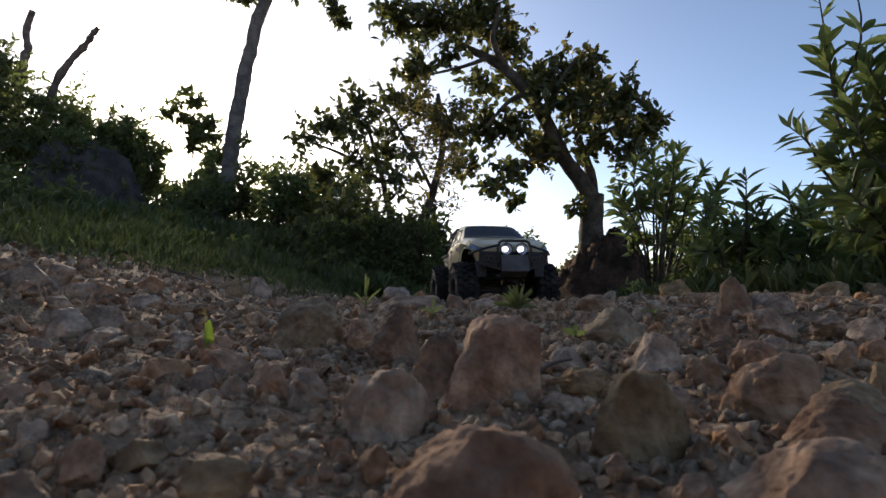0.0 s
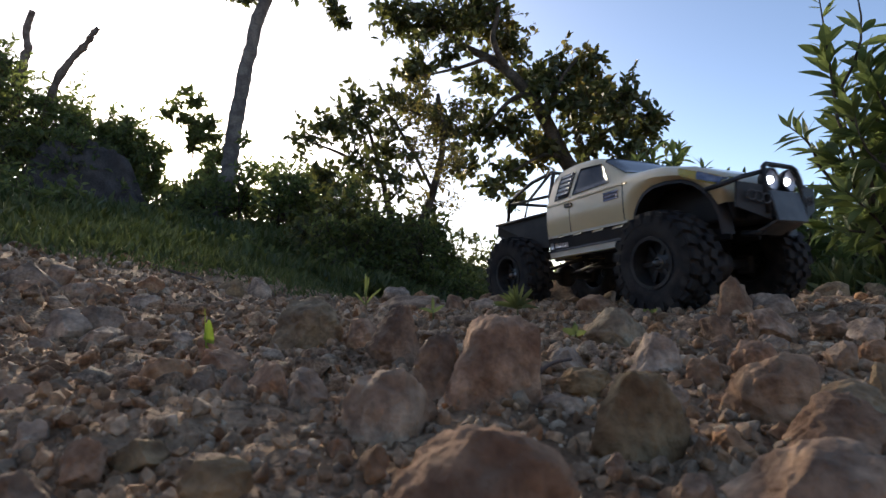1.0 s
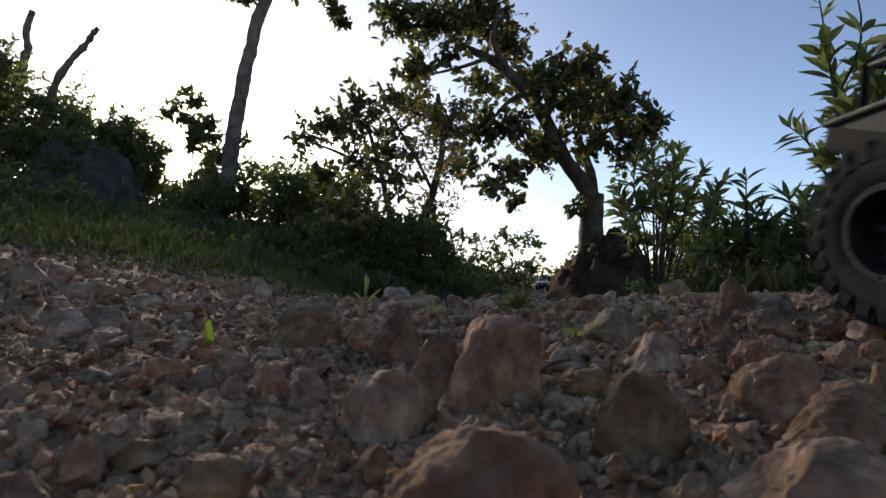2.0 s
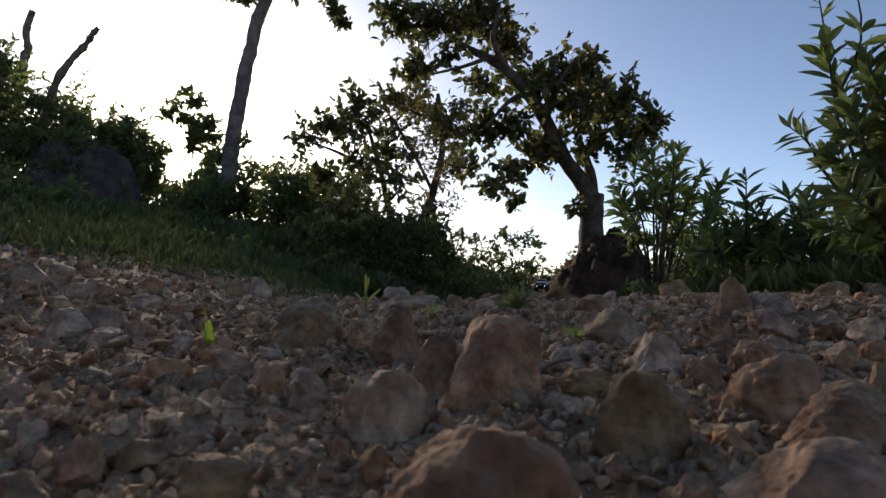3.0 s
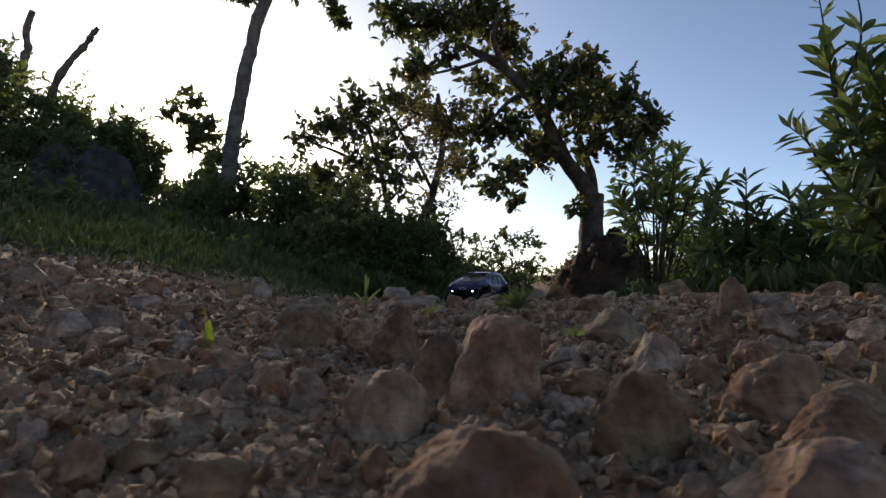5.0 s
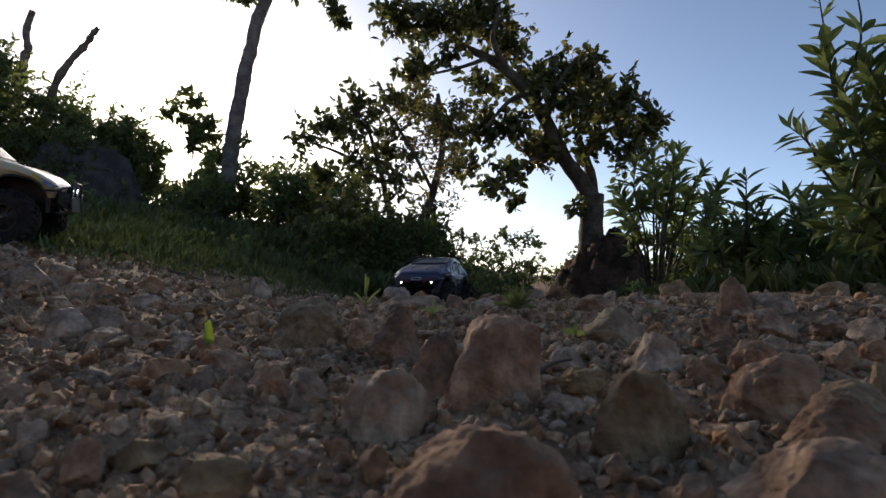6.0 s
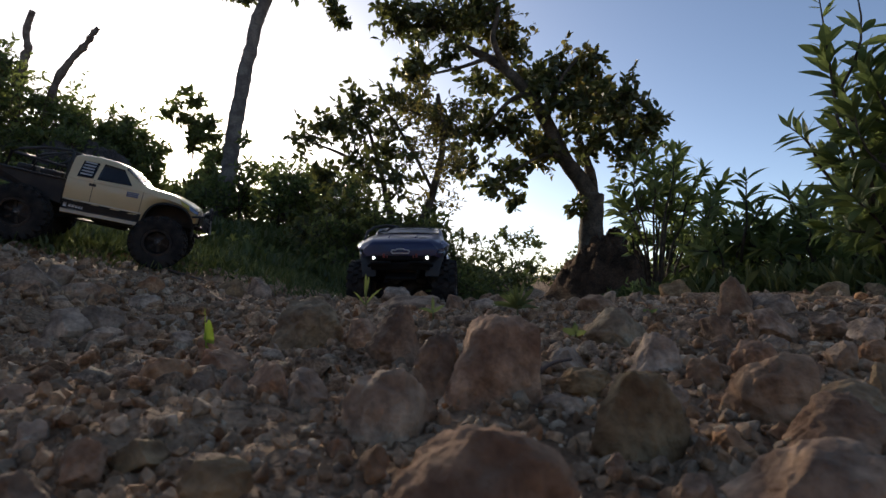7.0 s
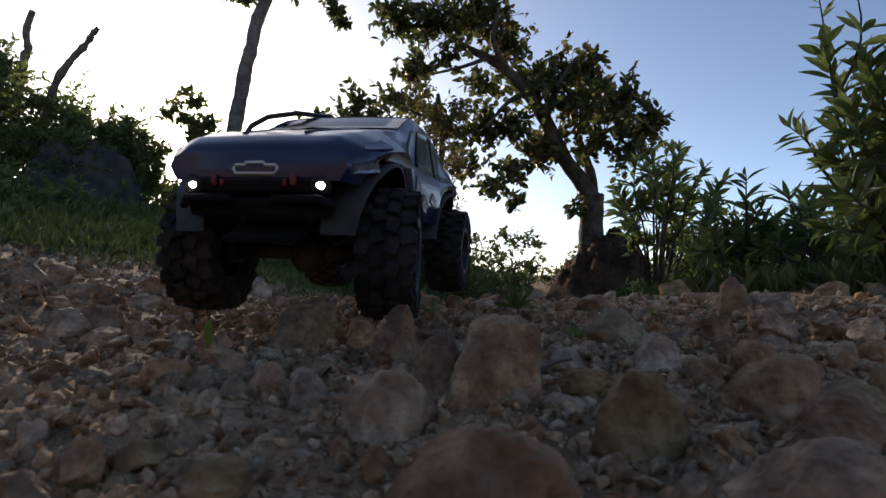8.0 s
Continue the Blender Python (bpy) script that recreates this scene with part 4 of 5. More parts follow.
seedling(-0.1735, 0.392, [(95, 4, 0.033, 0.0085, 0.002), (70, 9, 0.018, 0.004, 0.0), (200, 3, 0.042, 0.0012, 0.002)], "single bright green grass blade between stones", SPROUT)
seedling(-0.1, 0.685, [(100, 5, 0.034, 0.004, 0.02), (20, 38, 0.035, 0.0026, 0.014), (170, 35, 0.028, 0.0026, 0.012), (60, 14, 0.026, 0.0035, 0.026)], "thin green seedling with narrow leaves", LEAF_SHRUB)
seedling(0.095, 0.68, [(k * 47 + 10, 15 + (k * 37) % 60, 0.037, 0.0042, 0.012) for k in range(22)], "small feathery green seedling like a palm", GRASS)
seedling(0.112, 0.45, [(160, 50, 0.014, 0.006, 0.008), (20, 60, 0.014, 0.005, 0.008), (80, 30, 0.012, 0.005, 0.01), (250, 70, 0.014, 0.005, 0.008)], "small green weed beside a stone", LEAF_SHRUB)
seedling(-0.012, 0.62, [(150, 60, 0.022, 0.004, 0.01), (30, 50, 0.022, 0.004, 0.01), (90, 20, 0.02, 0.004, 0.012)], "tiny green weed among the pebbles", LEAF_SHRUB)
seedling(0.24, 0.62, [(k * 72, 45, 0.016, 0.004, 0.008) for k in range(5)], "tiny green weed among the pebbles", LEAF_SHRUB)


def stick(pts, r, label):
    g = Geo()
    limb(g, pts, r, r * 0.5, 6, 0.25, 3)
    ob = new("stick", local(g, pts[0]).mesh("stick", DEAD_WOOD))
    ob.location = pts[0]
    tagged(ob, label, "stick", "dry sticks")


def lay(*xy, lift=0.004):
    return [(x, y, on_ground(x, y) + lift) for x, y in xy]


stick(lay((0.05, 0.305), (0.066, 0.325), (0.088, 0.36), lift=0.007), 0.0016, "thin dark dry stick lying on gravel")
stick(lay((-0.76, 1.36), (-0.7, 1.38), (-0.62, 1.37), lift=0.012), 0.004, "pale bent dry stick on the stones")
stick(lay((-0.45, 1.2), (-0.36, 1.22), (-0.28, 1.2), lift=0.008), 0.003, "dry grey twig on the gravel")


# ---- the two model trucks ----
TAN = mat("tan_paint", (0.59, 0.465, 0.26), (0.65, 0.515, 0.3), 12, 0.35, 0.0, 0.06, 30, coat=0.6, depth=0.0002)
CREAM = mat("cream_stripe", (0.62, 0.58, 0.46), (0.7, 0.66, 0.54), 30, 0.4, 0, 0.05, 20)
BLACK = mat("black_vinyl", (0.012, 0.012, 0.013), (0.022, 0.021, 0.02), 25, 0.45, 0, 0.1, 20)
FRAME = mat("black_plastic", (0.014, 0.014, 0.015), (0.03, 0.028, 0.026), 30, 0.6, 0, 0.3, 12, depth=0.0004)
MATT = mat("matt_black_plastic", (0.008, 0.008, 0.008), (0.016, 0.015, 0.014), 30, 0.85, 0, 0.3, 12, spec=0.15, depth=0.0004)
GREY = mat("grey_plate", (0.06, 0.057, 0.054), (0.1, 0.095, 0.09), 40, 0.5, 0.3, 0.2, 10, depth=0.0003)
RUBBER = mat("dusty_rubber", (0.013, 0.013, 0.014), (0.04, 0.036, 0.032), 35, 0.85, 0, 0.5, 9, spec=0.3, depth=0.0008)
RIM = mat("dark_rim", (0.025, 0.025, 0.027), (0.05, 0.048, 0.045), 40, 0.4, 0.4, 0.15, 10, depth=0.0003)
STEEL = mat("dull_steel", (0.3, 0.29, 0.28), (0.42, 0.41, 0.39), 60, 0.35, 0.9, 0.15, 8, depth=0.0003)
CHROME = mat("silver_trim", (0.6, 0.6, 0.6), (0.7, 0.7, 0.7), 50, 0.25, 0.3, 0.05, 8)
GLASS = mat("smoked_window", (0.012, 0.013, 0.016), (0.02, 0.02, 0.024), 10, 0.15, 0, 0.02, 10, spec=0.35)
AMBER = mat("amber_lens", (0.42, 0.3, 0.03), (0.5, 0.36, 0.05), 40, 0.25, 0, 0.05, 10, coat=0.5)
LAMP_GLASS = mat("lamp_glass", (0.08, 0.1, 0.16), (0.25, 0.28, 0.35), 90, 0.15, 0.3, 0.1, 4, coat=0.6)
WHITE_INK = mat("white_ink", (0.34, 0.34, 0.34), (0.42, 0.42, 0.41), 60, 0.5, 0, 0.05, 10)
BLUE_INK = mat("blue_ink", (0.14, 0.16, 0.24), (0.2, 0.22, 0.3), 60, 0.5, 0, 0.05, 10)
RED = mat("red_plastic", (0.14, 0.012, 0.012), (0.2, 0.02, 0.018), 60, 0.4, 0, 0.1, 10)
BLUE = mat("blue_paint", (0.008, 0.011, 0.055), (0.014, 0.02, 0.09), 10, 0.3, 0.0, 0.06, 30, coat=0.4, depth=0.0002)
LED = glow_mat("led_white", (0.85, 0.92, 1.0), 5)


class Shell:
    """The skin of a model body: tables along its length give the lower edge, belt, top and half widths."""

    def __init__(self, lower, belt, top, width, crown):
        self.tables = (lower, belt, top, width, crown)

    def at(self, x):
        lo, zb, zt, w, wt = (f(x) for f in self.tables)
        lo = min(lo, zb - 0.008)
        zt = max(zt, zb + 0.004)
        h = zb - lo
        return [(w - 0.005, lo), (w - 0.001, lo + 0.3 * h), (w + 0.0015, lo + 0.6 * h), (w, zb - 0.004), (w - 0.003, zb), (w - 0.003 + (wt - w + 0.003) * 0.3, zb + (zt - zb) * 0.3),
                (w - 0.003 + (wt - w + 0.003) * 0.65, zb + (zt - zb) * 0.62), (wt, zt - (zt - zb) * 0.14), (wt - 0.006, zt - (zt - zb) * 0.045), (wt * 0.7, zt - 0.0008), (wt * 0.35, zt), (0, zt)]

    def y(self, x, z):
        """Half width at a height on the side."""
        s = self.at(x)[:9]
        return float(np.interp(z, [p[1] for p in s], [p[0] for p in s]))

    def skin(self, x0, x1, n):
        g = Geo()
        for i in range(n + 1):
            s = self.at(x0 + (x1 - x0) * i / n)
            x = x0 + (x1 - x0) * i / n
            for y, z in s + [(-y, z) for y, z in s[-2::-1]]:
                g.v.append((x, y, z))
        m = 23
        for i in range(n):
            for j in range(m - 1):
                a = i * m + j
                g.f.append((a, a + 1, a + m + 1, a + m))
        g.f.append(tuple(range(m)))
        g.f.append(tuple(n * m + j for j in range(m))[::-1])
        return g

    def side(self, corners, sign, off=0.0012, nu=10, nv=5):
        """A thin patch on the side: corners (x, z) as rear low, front low, front high, rear high."""
        g = Geo()
        a, b, c, d = corners
        for layer in (off, -0.002):
            for i in range(nu + 1):
                for j in range(nv + 1):
                    u, v = i / nu, j / nv
                    x = (a[0] * (1 - u) + b[0] * u) * (1 - v) + (d[0] * (1 - u) + c[0] * u) * v
                    z = (a[1] * (1 - u) + b[1] * u) * (1 - v) + (d[1] * (1 - u) + c[1] * u) * v
                    g.v.append((x, sign * (self.y(x, z) + layer), z + layer * 0.3))
        k = (nu + 1) * (nv + 1)
        for i in range(nu):
            for j in range(nv):
                q = i * (nv + 1) + j
                g.f.append((q, q + nv + 1, q + nv + 2, q + 1))
        rim = [i * (nv + 1) for i in range(nu)] + [nu * (nv + 1) + j for j in range(nv)] + [i * (nv + 1) + nv for i in range(nu, 0, -1)] + [j for j in range(nv, 0, -1)]
        for i, q in enumerate(rim):
            r = rim[(i + 1) % len(rim)]
            g.f.append((q, r, r + k, q + k))
        return g

    def over(self, x0, x1, v0, off=0.0012, n=8):
        """A patch across the top, from x0 to x1, between the section's points v0 on both sides."""
        g = Geo()
        for layer in (off, -0.002):
            for i in range(n + 1):
                x = x0 + (x1 - x0) * i / n
                s = self.at(x)
                s = s[v0:] + [(-y, z) for y, z in s[-2:v0 - 1:-1]]
                m = len(s)
                g.v.extend([(x + layer * 0.6, y, z + layer) for y, z in s])
        k = (n + 1) * m
        for i in range(n):
            for j in range(m - 1):
                q = i * m + j
                g.f.append((q, q + 1, q + m + 1, q + m))
        rim = list(range(m - 1)) + [i * m + m - 1 for i in range(n)] + [n * m + j for j in range(m - 1, 0, -1)] + [i * m for i in range(n, 0, -1)]
        for i, q in enumerate(rim):
            r = rim[(i + 1) % len(rim)]
            g.f.append((q, r, r + k, q + k))
        return g


def table(*pairs):
    xs, zs = [p[0] for p in pairs], [p[1] for p in pairs]
    return lambda x: float(np.interp(x, xs, zs))


def arched(base, *arches):
    """A lower edge with wheel openings: arches (x, z, half length, height)."""
    def f(x):
        z = base(x)
        for cx, cz, r, h in arches:
            if abs(x - cx) < r:
                z = max(z, cz + h * (1 - (abs(x - cx) / r) ** 2.6) ** (1 / 2.6))
        return z
    return f


def make_wheel(truck, x, y, r, width, lugs, rim_r):
    """A wheel in its truck: a dished rim with a hub nut, and a lugged tyre."""
    s = 1 if y > 0 else -1
    h = width / 2
    g = Geo()
    g.lathe([(rim_r * 0.98, -h * 0.75 * s), (rim_r * 0.9, -h * 0.72 * s), (rim_r * 0.86, h * 0.1 * s), (rim_r * 0.8, h * 0.2 * s), (rim_r * 0.45, h * 0.28 * s), (rim_r * 0.3, h * 0.4 * s), (0.001, h * 0.42 * s)], 36)
    g.lathe([(rim_r * 1.0, h * 0.86 * s), (rim_r * 1.08, h * 0.9 * s), (rim_r * 1.06, h * 0.98 * s), (rim_r * 0.92, h * 0.97 * s), (rim_r * 0.88, h * 0.8 * s), (rim_r * 0.86, h * 0.1 * s)], 36)
    spokes = []
    for i in range(6):
        w = i * math.pi / 3
        m = Matrix.Rotation(-w, 4, "Y")
        bar = Geo()
        bar.box(m @ Vector((rim_r * 0.6, h * 0.3 * s, 0)), (rim_r * 0.5, h * 0.18, rim_r * 0.2), m.to_3x3(), 0.0008)
        spokes.append(bar)
        g.lathe([(0.001, h * 0.96 * s), (rim_r * 0.045, h * 0.95 * s), (rim_r * 0.045, h * 0.85 * s)], 6, c=(rim_r * 0.98 * math.cos(w + 0.5), h * 0.04 * s, rim_r * 0.98 * math.sin(w + 0.5)))
    wheel = part("wheel", g, RIM, truck, "dark dished plastic rim")
    sharp(wheel)
    wheel.location = (x, y, r)
    for bar in spokes:
        part("spoke", bar, RIM, wheel, smooth=False)
    g = Geo()
    c = r - 0.0055
    prof = [(rim_r * 0.95, -h * 0.8), (rim_r * 1.08, -h * 0.92), (rim_r * 1.3, -h * 1.0), (c * 0.86, -h * 1.0), (c * 0.95, -h * 0.93), (c, -h * 0.72), (c * 1.005, -h * 0.3), (c * 1.008, 0)]
    prof = prof + [(a, -b) for a, b in prof[-2::-1]]
    g.lathe(prof, 48)
    n = lugs
    for i in range(n):
        for row, (yy, ww, ph) in enumerate(((-0.74, 0.4, 0), (-0.26, 0.36, 0.5), (0.26, 0.36, 0), (0.74, 0.4, 0.5))):
            w = 2 * math.pi * (i + ph) / n
            m = Matrix.Rotation(-w, 4, "Y") @ Matrix.Rotation(radians(16 if row % 2 else -16), 4, "X")
            rr = c + (0.0015 if row in (1, 2) else -0.001)
            p = Matrix.Rotation(-w, 4, "Y") @ Vector((rr, yy * h, 0))
            g.box(p, (0.009, ww * h * 1.15, 2 * math.pi * r / n * 0.62), m.to_3x3())
        for sgn in (-1, 1):
            w = 2 * math.pi * (i + (0 if sgn < 0 else 0.5)) / n
            m = Matrix.Rotation(-w, 4, "Y")
            g.box(m @ Vector((c * 0.9, sgn * h * 0.97, 0)), (c * 0.15, 0.004, 2 * math.pi * r / n * 0.5), m.to_3x3())
    sharp(part("tyre", g, RUBBER, wheel, "black lugged rubber tyre, dusty", smooth=True), 30)
    g = Geo()
    g.lathe([(0.001, h * 0.75 * s), (0.0035, h * 0.72 * s), (0.004, h * 0.4 * s)], 6)
    g.lathe([(0.006, h * 0.5 * s), (0.0075, h * 0.46 * s), (0.008, h * 0.35 * s)], 16)
    part("hub_nut", g, STEEL, wheel, "steel wheel nut")
    return wheel


def running_gear(truck, xf, xr, y, r, shock_top, rail_z):
    """Frame rails, axles with their housings, shafts, links and shocks."""
    for s in (1, -1):
        g = Geo()
        g.box(((xf + xr) / 2, s * 0.032, rail_z), (xf - xr + 0.1, 0.006, 0.016), bevel=0.0015)
        part("frame_rail", g, FRAME, truck, smooth=False)
    for x in (xf, xr):
        g = Geo()
        g.tube([(x, -y + 0.02, r), (x, -0.03, r), (x, y - 0.02, r)], 0.0075, 12)
        g.lathe([(0.001, -0.02), (0.012, -0.019), (0.02, -0.008), (0.021, 0.004), (0.014, 0.014), (0.001, 0.016)], 18, "x", (x, 0.012, r))
        g.box((x, y - 0.027, r), (0.022, 0.014, 0.026), bevel=0.003)
        g.box((x, -y + 0.027, r), (0.022, 0.014, 0.026), bevel=0.003)
        part("axle", g, FRAME, truck)
        inner = -1 if x > 0 else 1
        g = Geo()
        g.tube([(x + inner * 0.018, 0.01, r + 0.002), (inner * -0.02, 0.006, rail_z - 0.012)], 0.0042, 10)
        part("drive_shaft", g, FRAME, truck)
        for s in (1, -1):
            g = Geo()
            g.tube([(x, s * (y - 0.04), r + 0.004), (x + inner * 0.11, s * 0.036, rail_z - 0.01)], 0.003, 8)
            part("link", g, FRAME, truck)
            g = Geo()
            a, b = Vector((x + inner * 0.012, s * (y - 0.045), r + 0.008)), Vector((x + inner * 0.022, s * 0.04, shock_top))
            g.tube([a, b], 0.0028, 8)
            g.tube([a.lerp(b, 0.42), b], 0.006, 12)
            pts = [a.lerp(b, 0.1 + 0.55 * i / 60) + Vector((0.0085 * math.cos(i * 0.75), 0.0085 * math.sin(i * 0.75), 0)) for i in range(61)]
            g.tube(pts, 0.0011, 5)
            part("shock", g, FRAME, truck, "oil shock with coil spring")
    g = Geo()
    g.box((0.02, 0, rail_z - 0.008), (0.09, 0.05, 0.034), bevel=0.006)
    g.box((-0.055, 0, rail_z), (0.05, 0.044, 0.022), bevel=0.004)
    part("gearbox", g, FRAME, truck)
    g = Geo()
    g.box((0.0, 0, rail_z - 0.028), (0.12, 0.056, 0.004), bevel=0.0015)
    part("skid_plate", g, FRAME, truck)


def spot(truck, c, r, tilt=0):
    """A small round lamp with a glowing centre."""
    g = Geo()
    x, y, z = c
    g.lathe([(0.001, -0.014), (r * 0.7, -0.012), (r * 1.02, -0.003), (r * 1.05, 0.001), (r * 0.93, 0.0015)], 20, "x", c)
    lamp_ob = part("spot_lamp", g, FRAME, truck, "round black spot lamp")
    g = Geo()
    g.lathe([(r * 0.93, 0.0), (r * 0.6, -0.0035), (r * 0.3, -0.005), (0.001, -0.0055)][::-1], 20, "x", c)
    part("reflector", g, LAMP_GLASS, lamp_ob, "blue-tinted reflector")
    g = Geo()
    g.lathe([(0.001, 0.0), (r * 0.28, -0.001), (r * 0.34, -0.004)], 14, "x", c)
    part("led", g, LED, lamp_ob, "glowing white diode")


def tan_truck():
    truck = tagged(new("model_truck"), "tan radio-controlled pickup truck with black roll cage and big tyres", "model truck", "model trucks")
    sh = Shell(arched(table((-0.08, 0.09), (0.097, 0.097), (0.1, 0.099), (0.232, 0.138)), (0.161, 0.088, 0.063, 0.086)),
               table((-0.08, 0.183), (0.05, 0.189), (0.09, 0.19), (0.15, 0.187), (0.2, 0.176), (0.225, 0.165), (0.228, 0.156)),
               table((-0.08, 0.236), (-0.066, 0.243), (-0.03, 0.247), (0.01, 0.246), (0.034, 0.24), (0.052, 0.228), (0.088, 0.202), (0.1, 0.2), (0.15, 0.198), (0.19, 0.189), (0.22, 0.176), (0.228, 0.163)),
               table((-0.08, 0.094), (0.0, 0.098), (0.09, 0.1), (0.13, 0.104), (0.18, 0.103), (0.205, 0.096), (0.225, 0.085), (0.228, 0.072)),
               table((-0.08, 0.07), (0.0, 0.072), (0.034, 0.072), (0.088, 0.085), (0.13, 0.088), (0.19, 0.084), (0.228, 0.06)))
    sharp(part("body", sh.skin(-0.078, 0.228, 110), TAN, truck, "glossy tan painted body shell"), 50)
    for s in (1, -1):
        part("side_window", sh.side([(-0.016, 0.188), (0.062, 0.193), (0.034, 0.229), (-0.011, 0.231)], s), GLASS, truck, "smoked side window")
        q = part("quarter_window", sh.side([(-0.06, 0.185), (-0.025, 0.188), (-0.021, 0.229), (-0.056, 0.227)], s), GLASS, truck, "smoked quarter window")
        for i in range(5):
            z = 0.1925 + i * 0.0076
            part("sticker", sh.side([(-0.055 + i * 0.0006, z), (-0.029 + i * 0.0006, z + 0.0008), (-0.029 + i * 0.0006, z + 0.0046), (-0.055 + i * 0.0006, z + 0.0038)], s, 0.002, 4, 2), WHITE_INK, q, "pale sticker bar")
        part("side_stripe", sh.side([(-0.0775, 0.1), (0.0955, 0.106), (0.0965, 0.128), (-0.0775, 0.123)], s), BLACK, truck, "black side stripe")
        part("pinstripe", sh.side([(-0.0775, 0.1236), (0.0965, 0.1286), (0.0968, 0.132), (-0.0775, 0.127)], s), CREAM, truck, "thin cream stripe")
        part("sill", sh.side([(-0.0775, 0.0915), (0.0962, 0.098), (0.0958, 0.1055), (-0.0775, 0.0993)], s, 0.002), CREAM, truck, "pale sill strip")
        for x0, x1 in ((-0.05, -0.036), (-0.012, 0.006), (0.03, 0.052), (0.07, 0.09)):
            part("splash_mark", sh.side([(x0 - 0.004, 0.1225), (x1 - 0.004, 0.1235), (x1, 0.1275), (x0, 0.1255)], s, 0.0018, 4, 2), TAN, truck, "tan notch in the stripe")
        for k, (x0, x1) in enumerate(((-0.073, -0.066), (-0.062, -0.056), (-0.0545, -0.0485), (-0.047, -0.042), (-0.0405, -0.0355), (-0.034, -0.031))):
            part("logo_shape", sh.side([(x0, 0.1065), (x1, 0.1068), (x1 + 0.001, 0.114), (x0 + 0.001, 0.1135)] if k else [(x0, 0.105), (x1, 0.1055), (x1, 0.1155), (x0, 0.115)], s, 0.0022, 3, 2), CHROME, truck, "pale logo shape")
        for z in (0.165, 0.1695, 0.174):
            part("sticker", sh.side([(0.055, z), (0.082, z + 0.001), (0.082, z + 0.004), (0.055, z + 0.003)], s, 0.0018, 4, 2), BLUE_INK, truck, "small bluish sticker bar")
        g = sh.side([(-0.029, 0.169), (-0.014, 0.1695), (-0.014, 0.175), (-0.029, 0.1745)], s, 0.003, 5, 3)
        part("door_handle", g, FRAME, truck, "black door handle")
        for x0 in (-0.0205, 0.0905):
            part("door_seam", sh.side([(x0, 0.128), (x0 + 0.0012, 0.128), (x0 + 0.0012, 0.186), (x0, 0.186)], s, 0.0006, 1, 8), BLACK, truck)
        part("side_crease", sh.side([(-0.0775, 0.1765), (0.1, 0.1835), (0.1, 0.185), (-0.0775, 0.178)], s, 0.0012, 16, 2), TAN, truck)
        lamp_ob = part("headlight", sh.side([(0.186, 0.1735), (0.226, 0.156), (0.226, 0.168), (0.176, 0.188)], s, 0.0016, 8, 4), AMBER, truck, "amber headlight decal")
        part("lens", sh.side([(0.205, 0.1665), (0.2255, 0.1585), (0.2255, 0.1665), (0.202, 0.178)], s, 0.0026, 6, 3), LAMP_GLASS, lamp_ob, "dark clear lens")
        g = Geo()
        for i in range(13):
            w = math.pi * (0.02 + 0.96 * i / 12)
            for k in (1.0, 0.95):
                c, d = math.cos(w), math.sin(w)
                x, z = 0.161 - 0.063 * k * math.copysign(abs(c) ** 0.77, c), 0.088 + 0.086 * k * abs(d) ** 0.77
                g.v.append((x, s * (sh.y(x, z) + 0.001), z))
                g.v.append((x, s * 0.06, z))
        for i in range(12):
            a = i * 4
            g.f.append((a, a + 4, a + 5, a + 1))
            g.f.append((a + 2, a + 6, a + 4, a))
        part("wheel_arch", g, FRAME, truck, "black inner wheel arch")
        # bumper wing with three holes
        g = Geo()
        ring = []
        for x, y, z in ((0.24, 0.034, 0.112), (0.24, 0.034, 0.154), (0.23, 0.083, 0.158), (0.228, 0.085, 0.128)):
            ring.append(Vector((x, s * y, z)))
        nrm = (ring[1] - ring[0]).cross(ring[3] - ring[0]).normalized() * 0.003
        g.add([*ring, *[p - nrm for p in ring]], [(0, 1, 2, 3), (7, 6, 5, 4), (0, 4, 5, 1), (1, 5, 6, 2), (2, 6, 7, 3), (3, 7, 4, 0)])
        wing = part("bumper_wing", g, FRAME, truck, "black bumper wing", smooth=False)
        for u in (0.214, 0.45, 0.65):
            c = ring[0].lerp(ring[3], u).lerp(ring[1].lerp(ring[2], u), 0.55)
            d = (ring[3] - ring[0]).normalized()
            e = nrm.normalized().cross(d)
            h = Geo()
            for sg in (1, -1):
                h.tube([c + sg * nrm.normalized() * 0.004 + 0.006 * (math.cos(w) * d + math.sin(w) * e) for w in np.linspace(0, 2 * math.pi, 17)], 0.0012, 6)
            part("hole_rim", h, GREY, wing, "grey rim of a lightening hole")
    part("windshield", sh.over(0.037, 0.084, 7), GLASS, truck, "dark windshield")
    g = Geo()
    g.box((-0.0785, 0, 0.208), (0.002, 0.11, 0.036), bevel=0.0008)
    part("rear_window", g, GLASS, truck, "dark rear window")
    g = Geo()
    g.box((0.228, 0, 0.145), (0.006, 0.12, 0.026), bevel=0.002)
    for i in range(5):
        g.box((0.2315, 0, 0.136 + i * 0.0045), (0.003, 0.11, 0.0018))
    part("grille", g, FRAME, truck, "black slatted grille", smooth=False)
    g = Geo()
    g.box((0.242, 0, 0.129), (0.004, 0.068, 0.04), Matrix.Rotation(radians(-12), 3, "Y"), 0.0015)
    g.box((0.229, 0, 0.104), (0.03, 0.066, 0.004), Matrix.Rotation(radians(-25), 3, "Y"), 0.0015)
    part("bumper_plate", g, GREY, truck, "grey metal bumper plate", smooth=False)
    g = Geo()
